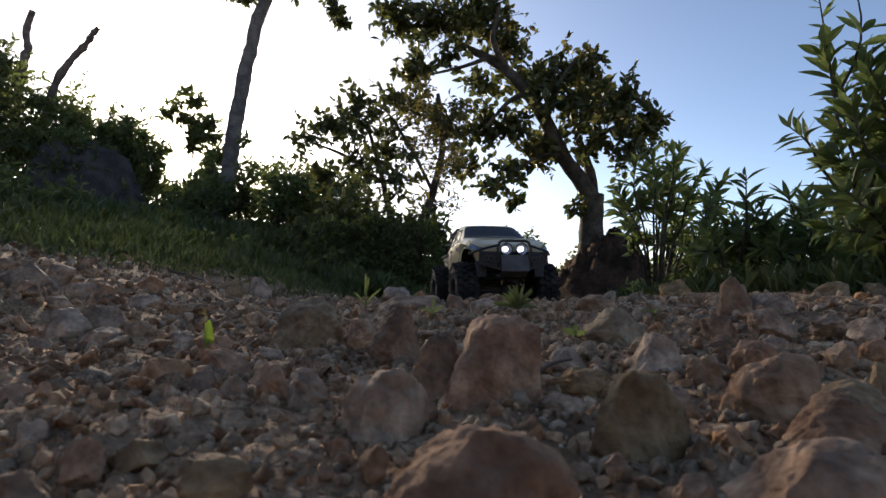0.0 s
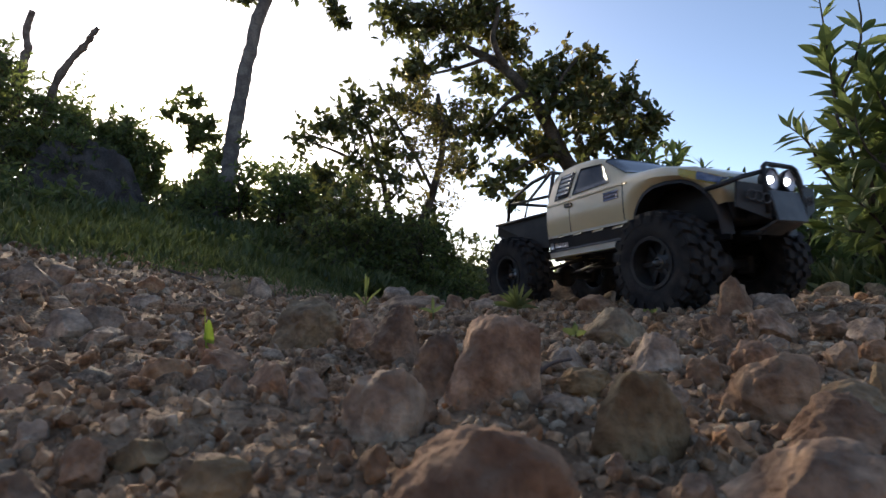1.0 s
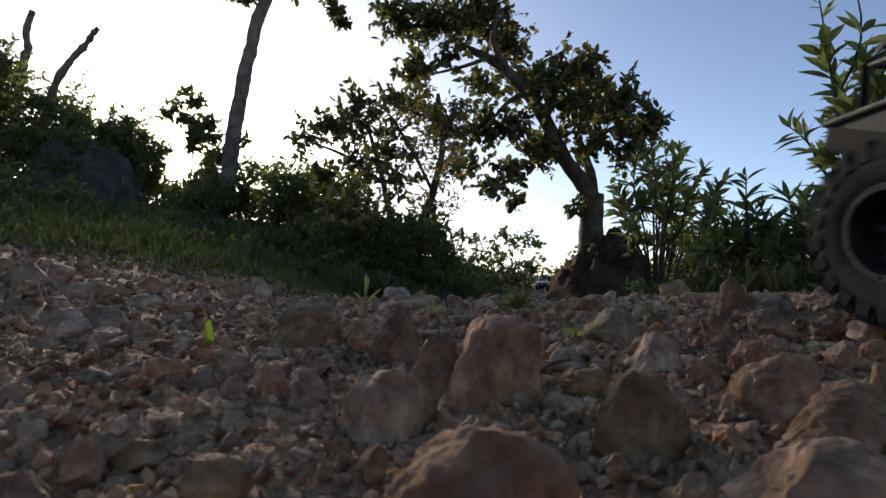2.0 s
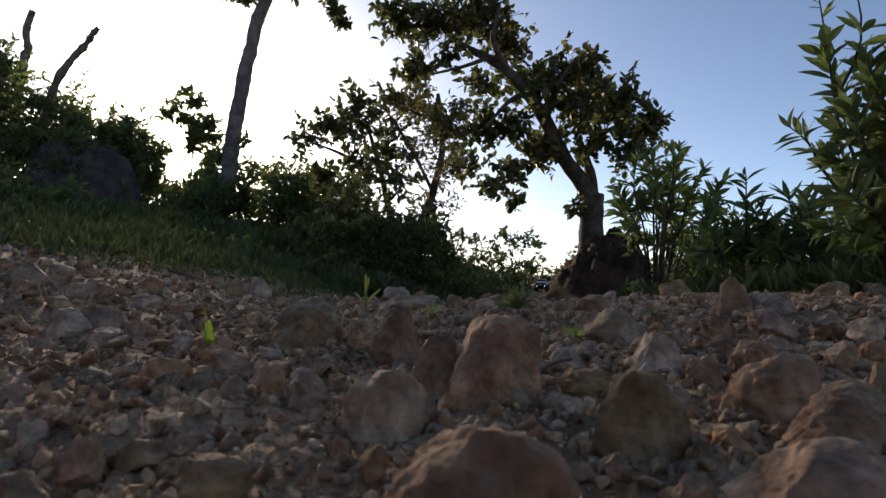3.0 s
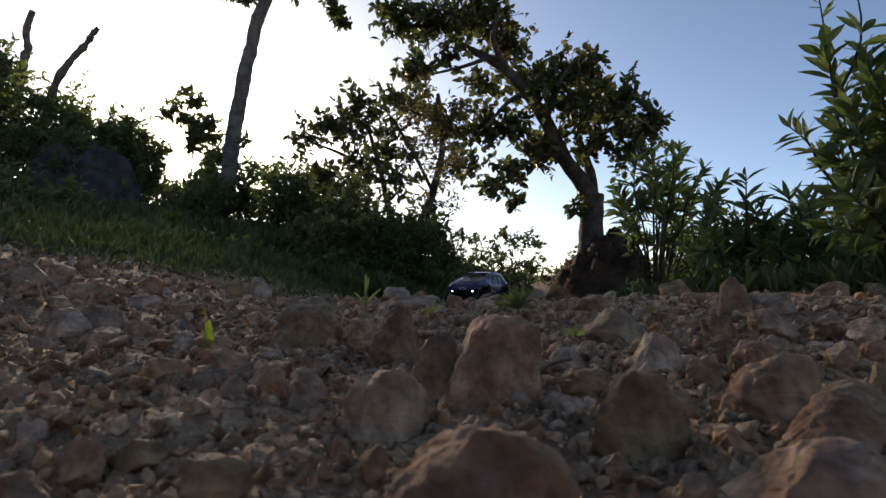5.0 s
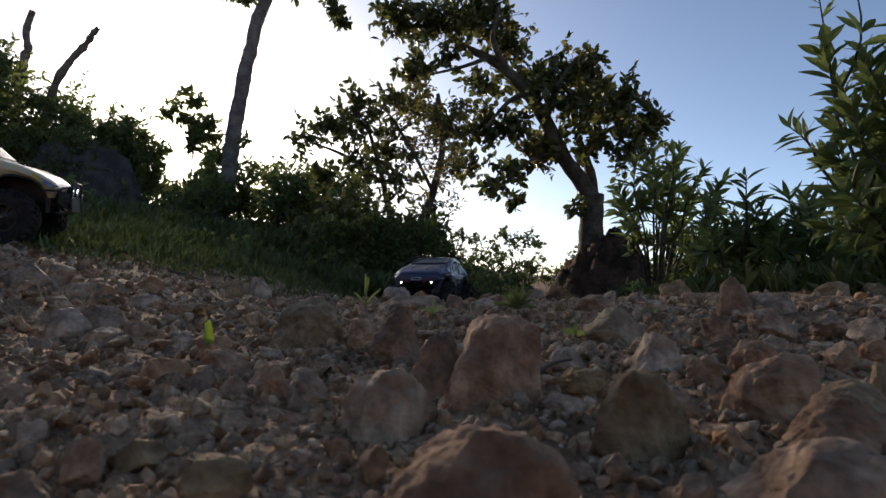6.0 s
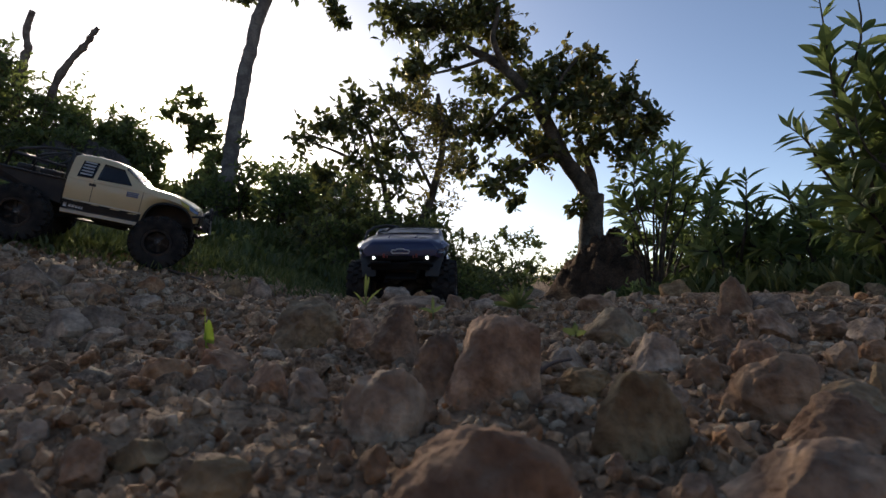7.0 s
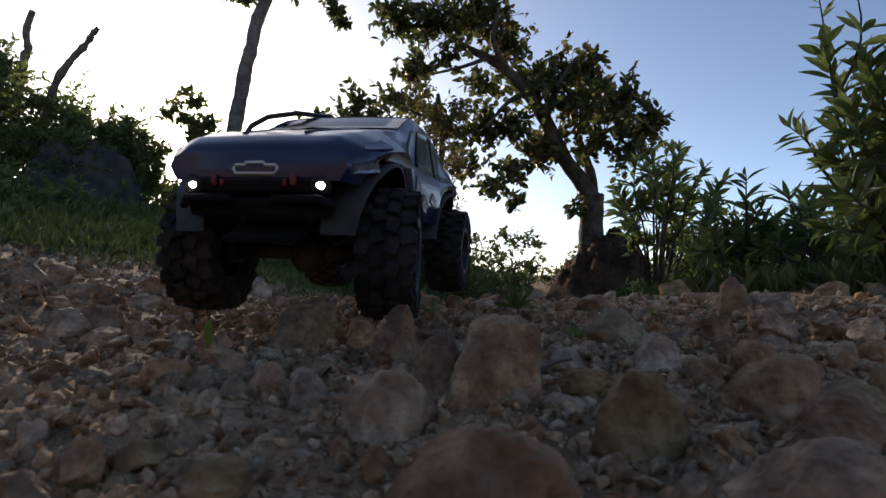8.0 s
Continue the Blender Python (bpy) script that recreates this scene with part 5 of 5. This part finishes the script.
    g.tube([(0.226, -0.026, 0.104), (0.222, -0.03, 0.098), (0.2, -0.032, 0.1)], 0.004, 8)
    g.tube([(0.226, 0.026, 0.104), (0.222, 0.03, 0.098), (0.2, 0.032, 0.1)], 0.004, 8)
    g.box((0.209, 0, 0.12), (0.07, 0.05, 0.01), bevel=0.002)
    part("bumper_mount", g, FRAME, truck)
    g = Geo()
    g.tube([(0.24, -0.04, 0.12), (0.238, -0.04, 0.165), (0.236, -0.036, 0.178), (0.235, -0.028, 0.182), (0.235, 0.028, 0.182), (0.236, 0.036, 0.178), (0.238, 0.04, 0.165), (0.24, 0.04, 0.12)], 0.0032, 10)
    part("bumper_hoop", g, FRAME, truck, "black tubular bumper hoop")
    for s in (1, -1):
        g = Geo()
        g.tube([(0.236, s * 0.037, 0.172), (0.224, s * 0.062, 0.166), (0.224, s * 0.088, 0.158), (0.2, s * 0.1, 0.152)], 0.003, 8)
        part("bumper_brace", g, FRAME, truck, "black bumper brace tube")
        spot(truck, (0.236, s * 0.019, 0.163), 0.0145)
    for name, c, d in (("engine_tray", (0.155, 0, 0.142), (0.13, 0.1, 0.05)), ("cab_floor", (0.005, 0, 0.106), (0.165, 0.176, 0.02))):
        g = Geo()
        g.box(c, d, bevel=0.004)
        part(name, g, FRAME, truck, "black moulded tray")
    # flatbed with its cage
    g = Geo()
    g.add([(x, s * y, z) for s in (1, -1) for x, y, z in ((-0.082, 0.086, 0.168), (-0.235, 0.084, 0.166), (-0.25, 0.075, 0.158), (-0.25, 0.075, 0.15), (-0.222, 0.084, 0.138), (-0.1, 0.086, 0.112), (-0.082, 0.086, 0.11))],
          [tuple(range(7)), tuple(range(13, 6, -1))] + [(i, i + 7, (i + 1) % 7 + 7, (i + 1) % 7) for i in range(7)])
    tray = part("flatbed", g, FRAME, truck, "black flat bed", smooth=False)
    for s in (1, -1):
        g = Geo()
        g.tube([(-0.083, s * 0.088, 0.17), (-0.238, s * 0.086, 0.168)], 0.0028, 8)
        part("bed_rail", g, FRAME, tray)
        g = Geo()
        g.tube([(-0.084, s * 0.08, 0.13), (-0.084, s * 0.08, 0.2), (-0.083, s * 0.07, 0.238), (-0.088, s * 0.066, 0.244), (-0.14, s * 0.07, 0.236), (-0.19, s * 0.074, 0.218), (-0.205, s * 0.076, 0.206), (-0.21, s * 0.078, 0.168)], 0.0034, 10)
        part("cage_hoop", g, FRAME, truck, "black cage tube")
        g = Geo()
        g.tube([(-0.084, s * 0.08, 0.2), (-0.2, s * 0.076, 0.205)], 0.0028, 8)
        part("cage_bar", g, FRAME, truck)
        g = Geo()
        g.tube([(-0.09, s * 0.072, 0.24), (-0.15, s * 0.074, 0.203), (-0.16, s * 0.078, 0.168)], 0.0026, 8)
        part("cage_brace", g, FRAME, truck)
    for x, z, w in ((-0.086, 0.242, 0.066), (-0.205, 0.207, 0.076), (-0.084, 0.2, 0.08)):
        g = Geo()
        g.tube([(x, -w, z), (x, w, z)], 0.003, 8)
        part("cage_crossbar", g, FRAME, truck)
    for x, y, w in ((-0.13, 0, 0.05), (-0.19, 0.02, 0.04)):
        g = Geo()
        g.box((x, y, 0.176), (w, 0.07, 0.016), bevel=0.004)
        part("bed_box", g, FRAME, truck, "black box on the bed")
    running_gear(truck, 0.152, -0.155, 0.105, 0.064, 0.15, 0.102)
    for ob in truck.children:
        if ob.name.startswith(("bumper_", "spot_lamp")):
            ob.location.x = 0.015
    wheels = [make_wheel(truck, x, y, 0.068, 0.052, 22, 0.032) for x in (0.152, -0.155) for y in (0.102, -0.102)]
    return truck, wheels


def blue_truck():
    truck = tagged(new("model_truck"), "dark blue radio-controlled monster truck with lit headlights and wide tyres", "model truck", "model trucks")
    sh = Shell(arched(table((-0.24, 0.125), (-0.1, 0.1), (0.09, 0.1), (0.2, 0.118), (0.24, 0.124)), (0.155, 0.075, 0.076, 0.08), (-0.155, 0.075, 0.076, 0.08)),
               table((-0.24, 0.15), (-0.15, 0.166), (-0.05, 0.162), (0.08, 0.163), (0.15, 0.166), (0.2, 0.157), (0.225, 0.151), (0.238, 0.144)),
               table((-0.24, 0.165), (-0.2, 0.186), (-0.15, 0.21), (-0.1, 0.223), (-0.04, 0.23), (0.01, 0.229), (0.034, 0.225), (0.06, 0.213), (0.088, 0.199), (0.1, 0.196), (0.13, 0.19), (0.165, 0.182), (0.2, 0.173), (0.224, 0.165), (0.235, 0.158), (0.24, 0.152)),
               table((-0.24, 0.08), (-0.2, 0.096), (-0.15, 0.104), (-0.08, 0.094), (0.08, 0.096), (0.15, 0.106), (0.19, 0.104), (0.22, 0.094), (0.238, 0.08)),
               table((-0.24, 0.06), (-0.1, 0.08), (0.025, 0.083), (0.088, 0.084), (0.16, 0.08), (0.2, 0.074), (0.24, 0.064)))
    sharp(part("body", sh.skin(-0.24, 0.24, 120), BLUE, truck, "glossy dark blue body shell"), 50)
    for s in (1, -1):
        part("side_window", sh.side([(-0.04, 0.161), (0.062, 0.161), (0.03, 0.208), (-0.03, 0.214)], s), GLASS, truck, "dark side window")
        part("quarter_window", sh.side([(-0.13, 0.163), (-0.05, 0.161), (-0.04, 0.214), (-0.1, 0.208)], s), GLASS, truck, "dark quarter window")
        for x0, x1, z0, z1 in ((0.045, 0.075, 0.112, 0.15), (0.0, 0.035, 0.11, 0.132), (-0.05, -0.012, 0.12, 0.138)):
            part("side_graphic", sh.side([(x0, z0), (x1, z0 + 0.006), (x1 - 0.006, z1), (x0 + 0.004, z1 - 0.008)], s, 0.0014, 5, 3), WHITE_INK, truck, "pale side graphic")
        part("fender_graphic", sh.side([(0.105, 0.152), (0.19, 0.148), (0.185, 0.156), (0.11, 0.158)], s, 0.0014, 10, 2), WHITE_INK, truck, "pale streak on the wing")
        lamp_ob = part("headlight", sh.side([(0.2, 0.135), (0.234, 0.13), (0.235, 0.138), (0.205, 0.148)], s, 0.0016, 6, 3), LAMP_GLASS, truck, "bright headlight decal")
        g = Geo()
        c = (0.24, s * 0.0585, 0.12)
        g.lathe([(0.001, -0.01), (0.0075, -0.008), (0.0085, 0.001), (0.0065, 0.002)], 16, "x", c)
        pod = part("lamp_pod", g, FRAME, truck, "small round lamp pod")
        g = Geo()
        g.lathe([(0.001, 0.003), (0.0026, 0.0018), (0.0034, -0.002)][::1], 14, "x", c)
        part("led", g, LED, pod, "glowing white diode")
        g = Geo()
        g.box((0.243, s * 0.036, 0.124), (0.004, 0.005, 0.009), bevel=0.001)
        g.box((0.243, s * 0.029, 0.122), (0.004, 0.003, 0.006), bevel=0.0008)
        part("red_hook", g, RED, truck, "small red tow hook")
        g = Geo()
        g.tube([(0.236, s * 0.07, 0.103), (0.246, s * 0.06, 0.108), (0.246, s * 0.02, 0.108)], 0.004, 8)
        part("bumper_tube", g, MATT, truck)
        for cx in (0.155, -0.155):
            g = Geo()
            for i in range(13):
                w = math.pi * (0.02 + 0.96 * i / 12)
                for r in (0.076, 0.0715):
                    x, z = cx - r * math.cos(w), 0.075 + r * math.sin(w)
                    g.v.append((x, s * (sh.y(x, z) + 0.001), z))
                    g.v.append((x, s * 0.055, z))
            for i in range(12):
                a = i * 4
                g.f.append((a, a + 4, a + 5, a + 1))
                g.f.append((a + 2, a + 6, a + 4, a))
            part("wheel_arch", g, FRAME, truck, "black inner wheel arch")
    part("windshield", sh.over(0.036, 0.086, 8), GLASS, truck, "dark windshield")
    for s in (1, -1):
        part("pillar_graphic", sh.side([(0.085, 0.168), (0.1, 0.168), (0.052, 0.205), (0.044, 0.203)], s, 0.0016, 5, 4), WHITE_INK, truck, "pale streak on the pillar")
        part("wing_streak", sh.side([(0.18, 0.16), (0.222, 0.152), (0.218, 0.157), (0.185, 0.167)], s, 0.0016, 6, 2), BLUE_INK, truck, "bluish streak on the wing")
    for s in (1, -1):
        g = Geo()
        g.tube([(0.21, s * 0.03, 0.1702), (0.15, s * 0.035, 0.1856), (0.105, s * 0.04, 0.195)], 0.0015, 6)
        part("bonnet_crease", g, BLUE, truck)
    # silver outline emblem across the nose
    g = Geo()
    ring = [(0.024, 0.0035), (0.012, 0.0035), (0.0105, 0.0062), (-0.0105, 0.0062), (-0.012, 0.0035), (-0.024, 0.0035), (-0.0265, 0), (-0.024, -0.0055), (0.024, -0.0055), (0.0265, 0), (0.024, 0.0035)]
    g.tube([(0.2415 - abs(y) * 0.06, y, 0.134 + z * 0.8) for y, z in ((0.76 * a, c) for a, c in ring)], 0.0015, 8)
    part("nose_emblem", g, CHROME, truck, "silver outline emblem")
    g = Geo()
    g.box((0.236, 0, 0.122), (0.008, 0.12, 0.016), bevel=0.003)
    part("front_bumper", g, MATT, truck, "black front bumper beam", smooth=False)
    g = Geo()
    g.box((0.228, 0, 0.104), (0.02, 0.13, 0.016), Matrix.Rotation(radians(20), 3, "Y"), 0.003)
    part("lower_bumper", g, MATT, truck, "black lower bumper", smooth=False)
    g = Geo()
    g.box((0.205, 0, 0.086), (0.06, 0.07, 0.006), Matrix.Rotation(radians(25), 3, "Y"), 0.002)
    part("front_skid", g, MATT, truck, "black front skid plate", smooth=False)
    g = Geo()
    g.box((-0.02, 0, 0.095), (0.34, 0.1, 0.03), bevel=0.01)
    g.box((0.14, 0, 0.1), (0.12, 0.075, 0.034), bevel=0.008)
    part("chassis_tub", g, FRAME, truck, "black chassis tub")
    g = Geo()
    g.tube([(0.1, -0.104, 0.15), (0.092, -0.106, 0.185), (0.08, -0.102, 0.206), (0.066, -0.088, 0.22), (0.045, -0.06, 0.229), (0.02, -0.03, 0.229)], 0.0032, 10)
    part("side_hoop", g, FRAME, truck, "black bent tube over the roof edge")
    for name, c, d in (("engine_tray", (0.155, 0, 0.138), (0.14, 0.1, 0.044)), ("rear_tray", (-0.15, 0, 0.135), (0.14, 0.1, 0.044)), ("cab_floor", (0.0, 0, 0.112), (0.15, 0.17, 0.016))):
        g = Geo()
        g.box(c, d, bevel=0.004)
        part(name, g, FRAME, truck, "black moulded tray")
    running_gear(truck, 0.155, -0.155, 0.1, 0.062, 0.135, 0.095)
    wheels = [make_wheel(truck, x, y, 0.063, 0.052, 20, 0.033) for x in (0.155, -0.155) for y in (0.096, -0.096)]
    return truck, wheels


tan, tan_wheels = tan_truck()
blue, blue_wheels = blue_truck()


def scatter():
    """Loose pebbles that can be picked out one by one, and the gravel between them."""
    rng = random.Random(77)
    shapes = []
    for k in range(14):
        bm = boulder(200 + k, 3, 12, 0.08, 0.38, 0.85)
        me = bpy.data.meshes.new("pebble")
        bm.to_mesh(me)
        bm.free()
        me.materials.append(PEBBLE if k % 5 else RUSTY_PEBBLE)
        me.polygons.foreach_set("use_smooth", [True] * len(me.polygons))
        shapes.append(me)
    for _ in range(290):
        y = 0.25 * (1.4 / 0.25) ** rng.random()
        x = rng.uniform(-1, 1) * (0.15 + 0.8 * y)
        s = rng.uniform(0.011, 0.027) * (0.35 + 1.0 * min(1, y))
        ob = new("pebble", rng.choice(shapes))
        ob.matrix_world = pose(x, y, on_ground(x, y) + s * 0.2, rng.uniform(-30, 30), rng.uniform(-30, 30), rng.uniform(0, 360)) @ Matrix.Diagonal((s * 1.25, s, s * 0.85, 1))
        tagged(ob, "small rough pebble on the dry track", "pebble", "pebbles on the track")
    # gravel, too many to count
    kinds = []
    for k in range(20):
        bm = boulder(300 + k, 2 if k < 10 else 1, 12, 0.06, 0.38, 0.85)
        kinds.append((np.array([v.co[:] for v in bm.verts]), [[v.index for v in f.verts] for f in bm.faces]))
        bm.free()
    nr = np.random.default_rng(5)
    vs, fs, k = [], [], 0
    for i in range(27000):
        y = 0.05 * (1.75 / 0.05) ** (nr.random() ** 0.85)
        x = nr.uniform(-1, 1) * (0.08 + 0.92 * y)
        if y < 0.35 and nr.random() < 0.4:
            continue
        if (x > 0.4 and y > 1.15 and nr.random() < 0.8) or (x < -0.9 and y > 1.3 and nr.random() < 0.5):
            continue
        s = (0.0018 + 0.008 * nr.random() ** 3) * (0.55 + 1.3 * min(1.3, y))
        v, f = kinds[i % 10 + (0 if y < 0.55 else 10)]
        a = nr.uniform(0, 6.28, 3)
        m = np.array(Euler(a).to_matrix())
        p = (v * np.array([1.3, 1, 0.8]) * s) @ m.T
        vs.append(p + np.array([x, y, on_ground(x, y) + s * 0.15]))
        fs.extend([[q + k for q in t] for t in f])
        k += len(v)
    me = bpy.data.meshes.new("gravel")
    me.from_pydata(np.concatenate(vs).tolist(), [], fs)
    me.materials.append(GRAVEL)
    me.polygons.foreach_set("use_smooth", [False] * len(me.polygons))
    tagged(new("gravel", me), "loose grey gravel strewn over the track", "gravel", kind="stuff")


scatter()


# ---- what moves ----
def drive(truck, wheels, radius, rows):
    """rows: seconds, x, y, height over the ground, yaw (0 to +x, -90 to the camera's side), nose down, roll, steer."""
    keys = [(t, pose(x, y, float(gz(x, y)) + h, roll, nose, yaw)) for t, x, y, h, yaw, nose, roll, steer in rows]
    walk(truck, keys)
    curves = [np.array([r[i] for r in rows]) for i in (0, 1, 2, 4, 7)]
    ts = np.linspace(0, 8, 121)
    xs, ys, yaw, steer = (np.interp(ts, curves[0], c) for c in curves[1:])
    roll = [0.0]
    for i in range(120):
        a = radians((yaw[i] + yaw[i + 1]) / 2)
        roll.append(roll[-1] + ((xs[i + 1] - xs[i]) * math.cos(a) + (ys[i + 1] - ys[i]) * math.sin(a)) / radius)
    for k, wheel in enumerate(wheels):
        at = wheel.location.copy()
        walk(wheel, [(t, pose(*at, 0, 0, st if k < 2 else 0) @ Matrix.Rotation(w, 4, "Y")) for t, w, st in zip(ts, roll, steer)])


def motions():
    drive(tan, tan_wheels, 0.068, [
        (0.0, 0.124, 1.486, 0.022, -80, 0, 0, 0), (0.25, 0.162, 1.4, 0.024, -74, 0, 2, 4), (0.5, 0.203, 1.286, 0.025, -69, 0, 4.5, 3), (0.75, 0.258, 1.09, 0.006, -64, -2, 2.5, 0),
        (1.0, 0.304, 0.866, -0.003, -60.5, -1.8, 1.8, -4), (1.2, 0.352, 0.785, 0.01, -61.5, -2.4, 4, -6), (1.4, 0.4, 0.695, 0.026, -63, -3, 6.4, -8), (1.5, 0.414, 0.651, 0.032, -64, -3.3, 6.9, -8), (1.6, 0.417, 0.58, 0.028, -69, -4.6, 7.4, -8),
        (1.7, 0.407, 0.48, 0.022, -75, -6.2, 7.8, -8), (2.0, 0.45, 0.22, 0.02, -82, 0, 2, -8), (2.4, 0.48, -0.2, 0.0, -94, 0, 0, -12), (2.9, 0.36, -0.75, 0.0, -125, 0, 0, -14),
        (3.4, -0.05, -1.1, 0.0, -160, 0, 0, -14), (3.9, -0.65, -1.1, 0.0, -195, 0, 0, -14), (4.4, -1.2, -0.7, 0.0, -235, 0, 0, -14), (4.9, -1.55, 0.0, 0.01, -262, -2, 2, -8),
        (5.3, -1.6, 0.66, 0.01, -297, -3, 5, -14), (5.6, -1.37, 1.17, 0.012, -322, 5, 6, -14), (5.8, -1.236, 1.286, 0.002, -338, 11.5, 7, -4), (6.1, -1.226, 1.29, 0.002, -338, 11.5, 7, 0), (6.2, -1.188, 1.306, 0.002, -338, 11.5, 7, 0), (6.5, -1.062, 1.357, 0.006, -338, 12.2, 8, 0), (6.8, -0.962, 1.397, 0.013, -338, 12.4, 8, 0), (7.0, -0.930, 1.410, 0.016, -338, 12, 8, 0),
        (7.2, -0.930, 1.410, 0.018, -338, 12, 8, 0), (7.3, -0.941, 1.406, 0.027, -338, 12, 8, 0), (7.4, -1.048, 1.363, 0.022, -338, 13, 8, 0), (7.5, -1.19, 1.305, 0.03, -338, 11.5, 7, 0), (7.6, -1.33, 1.248, 0.027, -338, 10, 6, 0), (7.7, -1.440, 1.204, 0.027, -338, 9, 5, 0), (8.0, -1.737, 1.084, 0.015, -338, 9, 5, 0)])
    drive(blue, blue_wheels, 0.063, [
        (0, 2.0, 10.4, 0.0, -104, 0, 0, 0), (2, 1.85, 9.8, 0.0, -105, 0, 0, 0), (2.8, 1.8, 9.6, 0.0, -106, 0, 0, 0), (3.2, 1.76, 9.45, 0.0, -107, 0, 0, 0), (3.6, 1.72, 9.3, 0.0, -108, 0, 0, 0), (4.0, 1.65, 9.1, 0.0, -108, 0, 0, 0),
        (4.1, 1.6, 8.9, 0.0, -110, 0, 0, 0), (4.15, 1.0, 6.3, 0.0, -118, 0, 0, 0), (4.2, 0.41, 3.75, 0.0, -120, 0, 0, 0), (4.4, 0.385, 3.65, -0.002, -121, 0, 0, 0), (4.7, 0.31, 3.45, -0.001, -120, 0, 0, 0), (5.3, 0.12, 2.6, 0.005, -116, -1, 0, 0), (5.8, -0.02, 2.27, 0.015, -110, -1, 0, 0), (6, -0.035, 2.2, 0.017, -106, -1, 0, 2),
        (6.2, -0.045, 2.02, 0.011, -101, -1, -1, 4), (6.5, -0.052, 1.79, 0.004, -95, -1, -2, 0), (6.8, -0.072, 1.56, 0.009, -93, -3, -1, 0), (7, -0.086, 1.39, 0.008, -92, -4, 0, -2), (7.2, -0.097, 1.235, 0.006, -93, -2, 0, -2), (7.4, -0.106, 1.1, 0.002, -94, 0, 0, -2), (7.5, -0.107, 1.035, -0.004, -94.5, 1.5, -0.5, -2),
        (7.6, -0.104, 0.98, 0.006, -96, 3.5, -1, -2), (7.7, -0.102, 0.925, 0.016, -98, 6, -1.2, -2), (7.8, -0.106, 0.815, 0.022, -98, 4, -1.2, -2), (7.9, -0.113, 0.735, 0.022, -99, 3.5, -1.5, 6), (8, -0.116, 0.685, 0.026, -101, 4.5, -2.5, 10)])


motions()
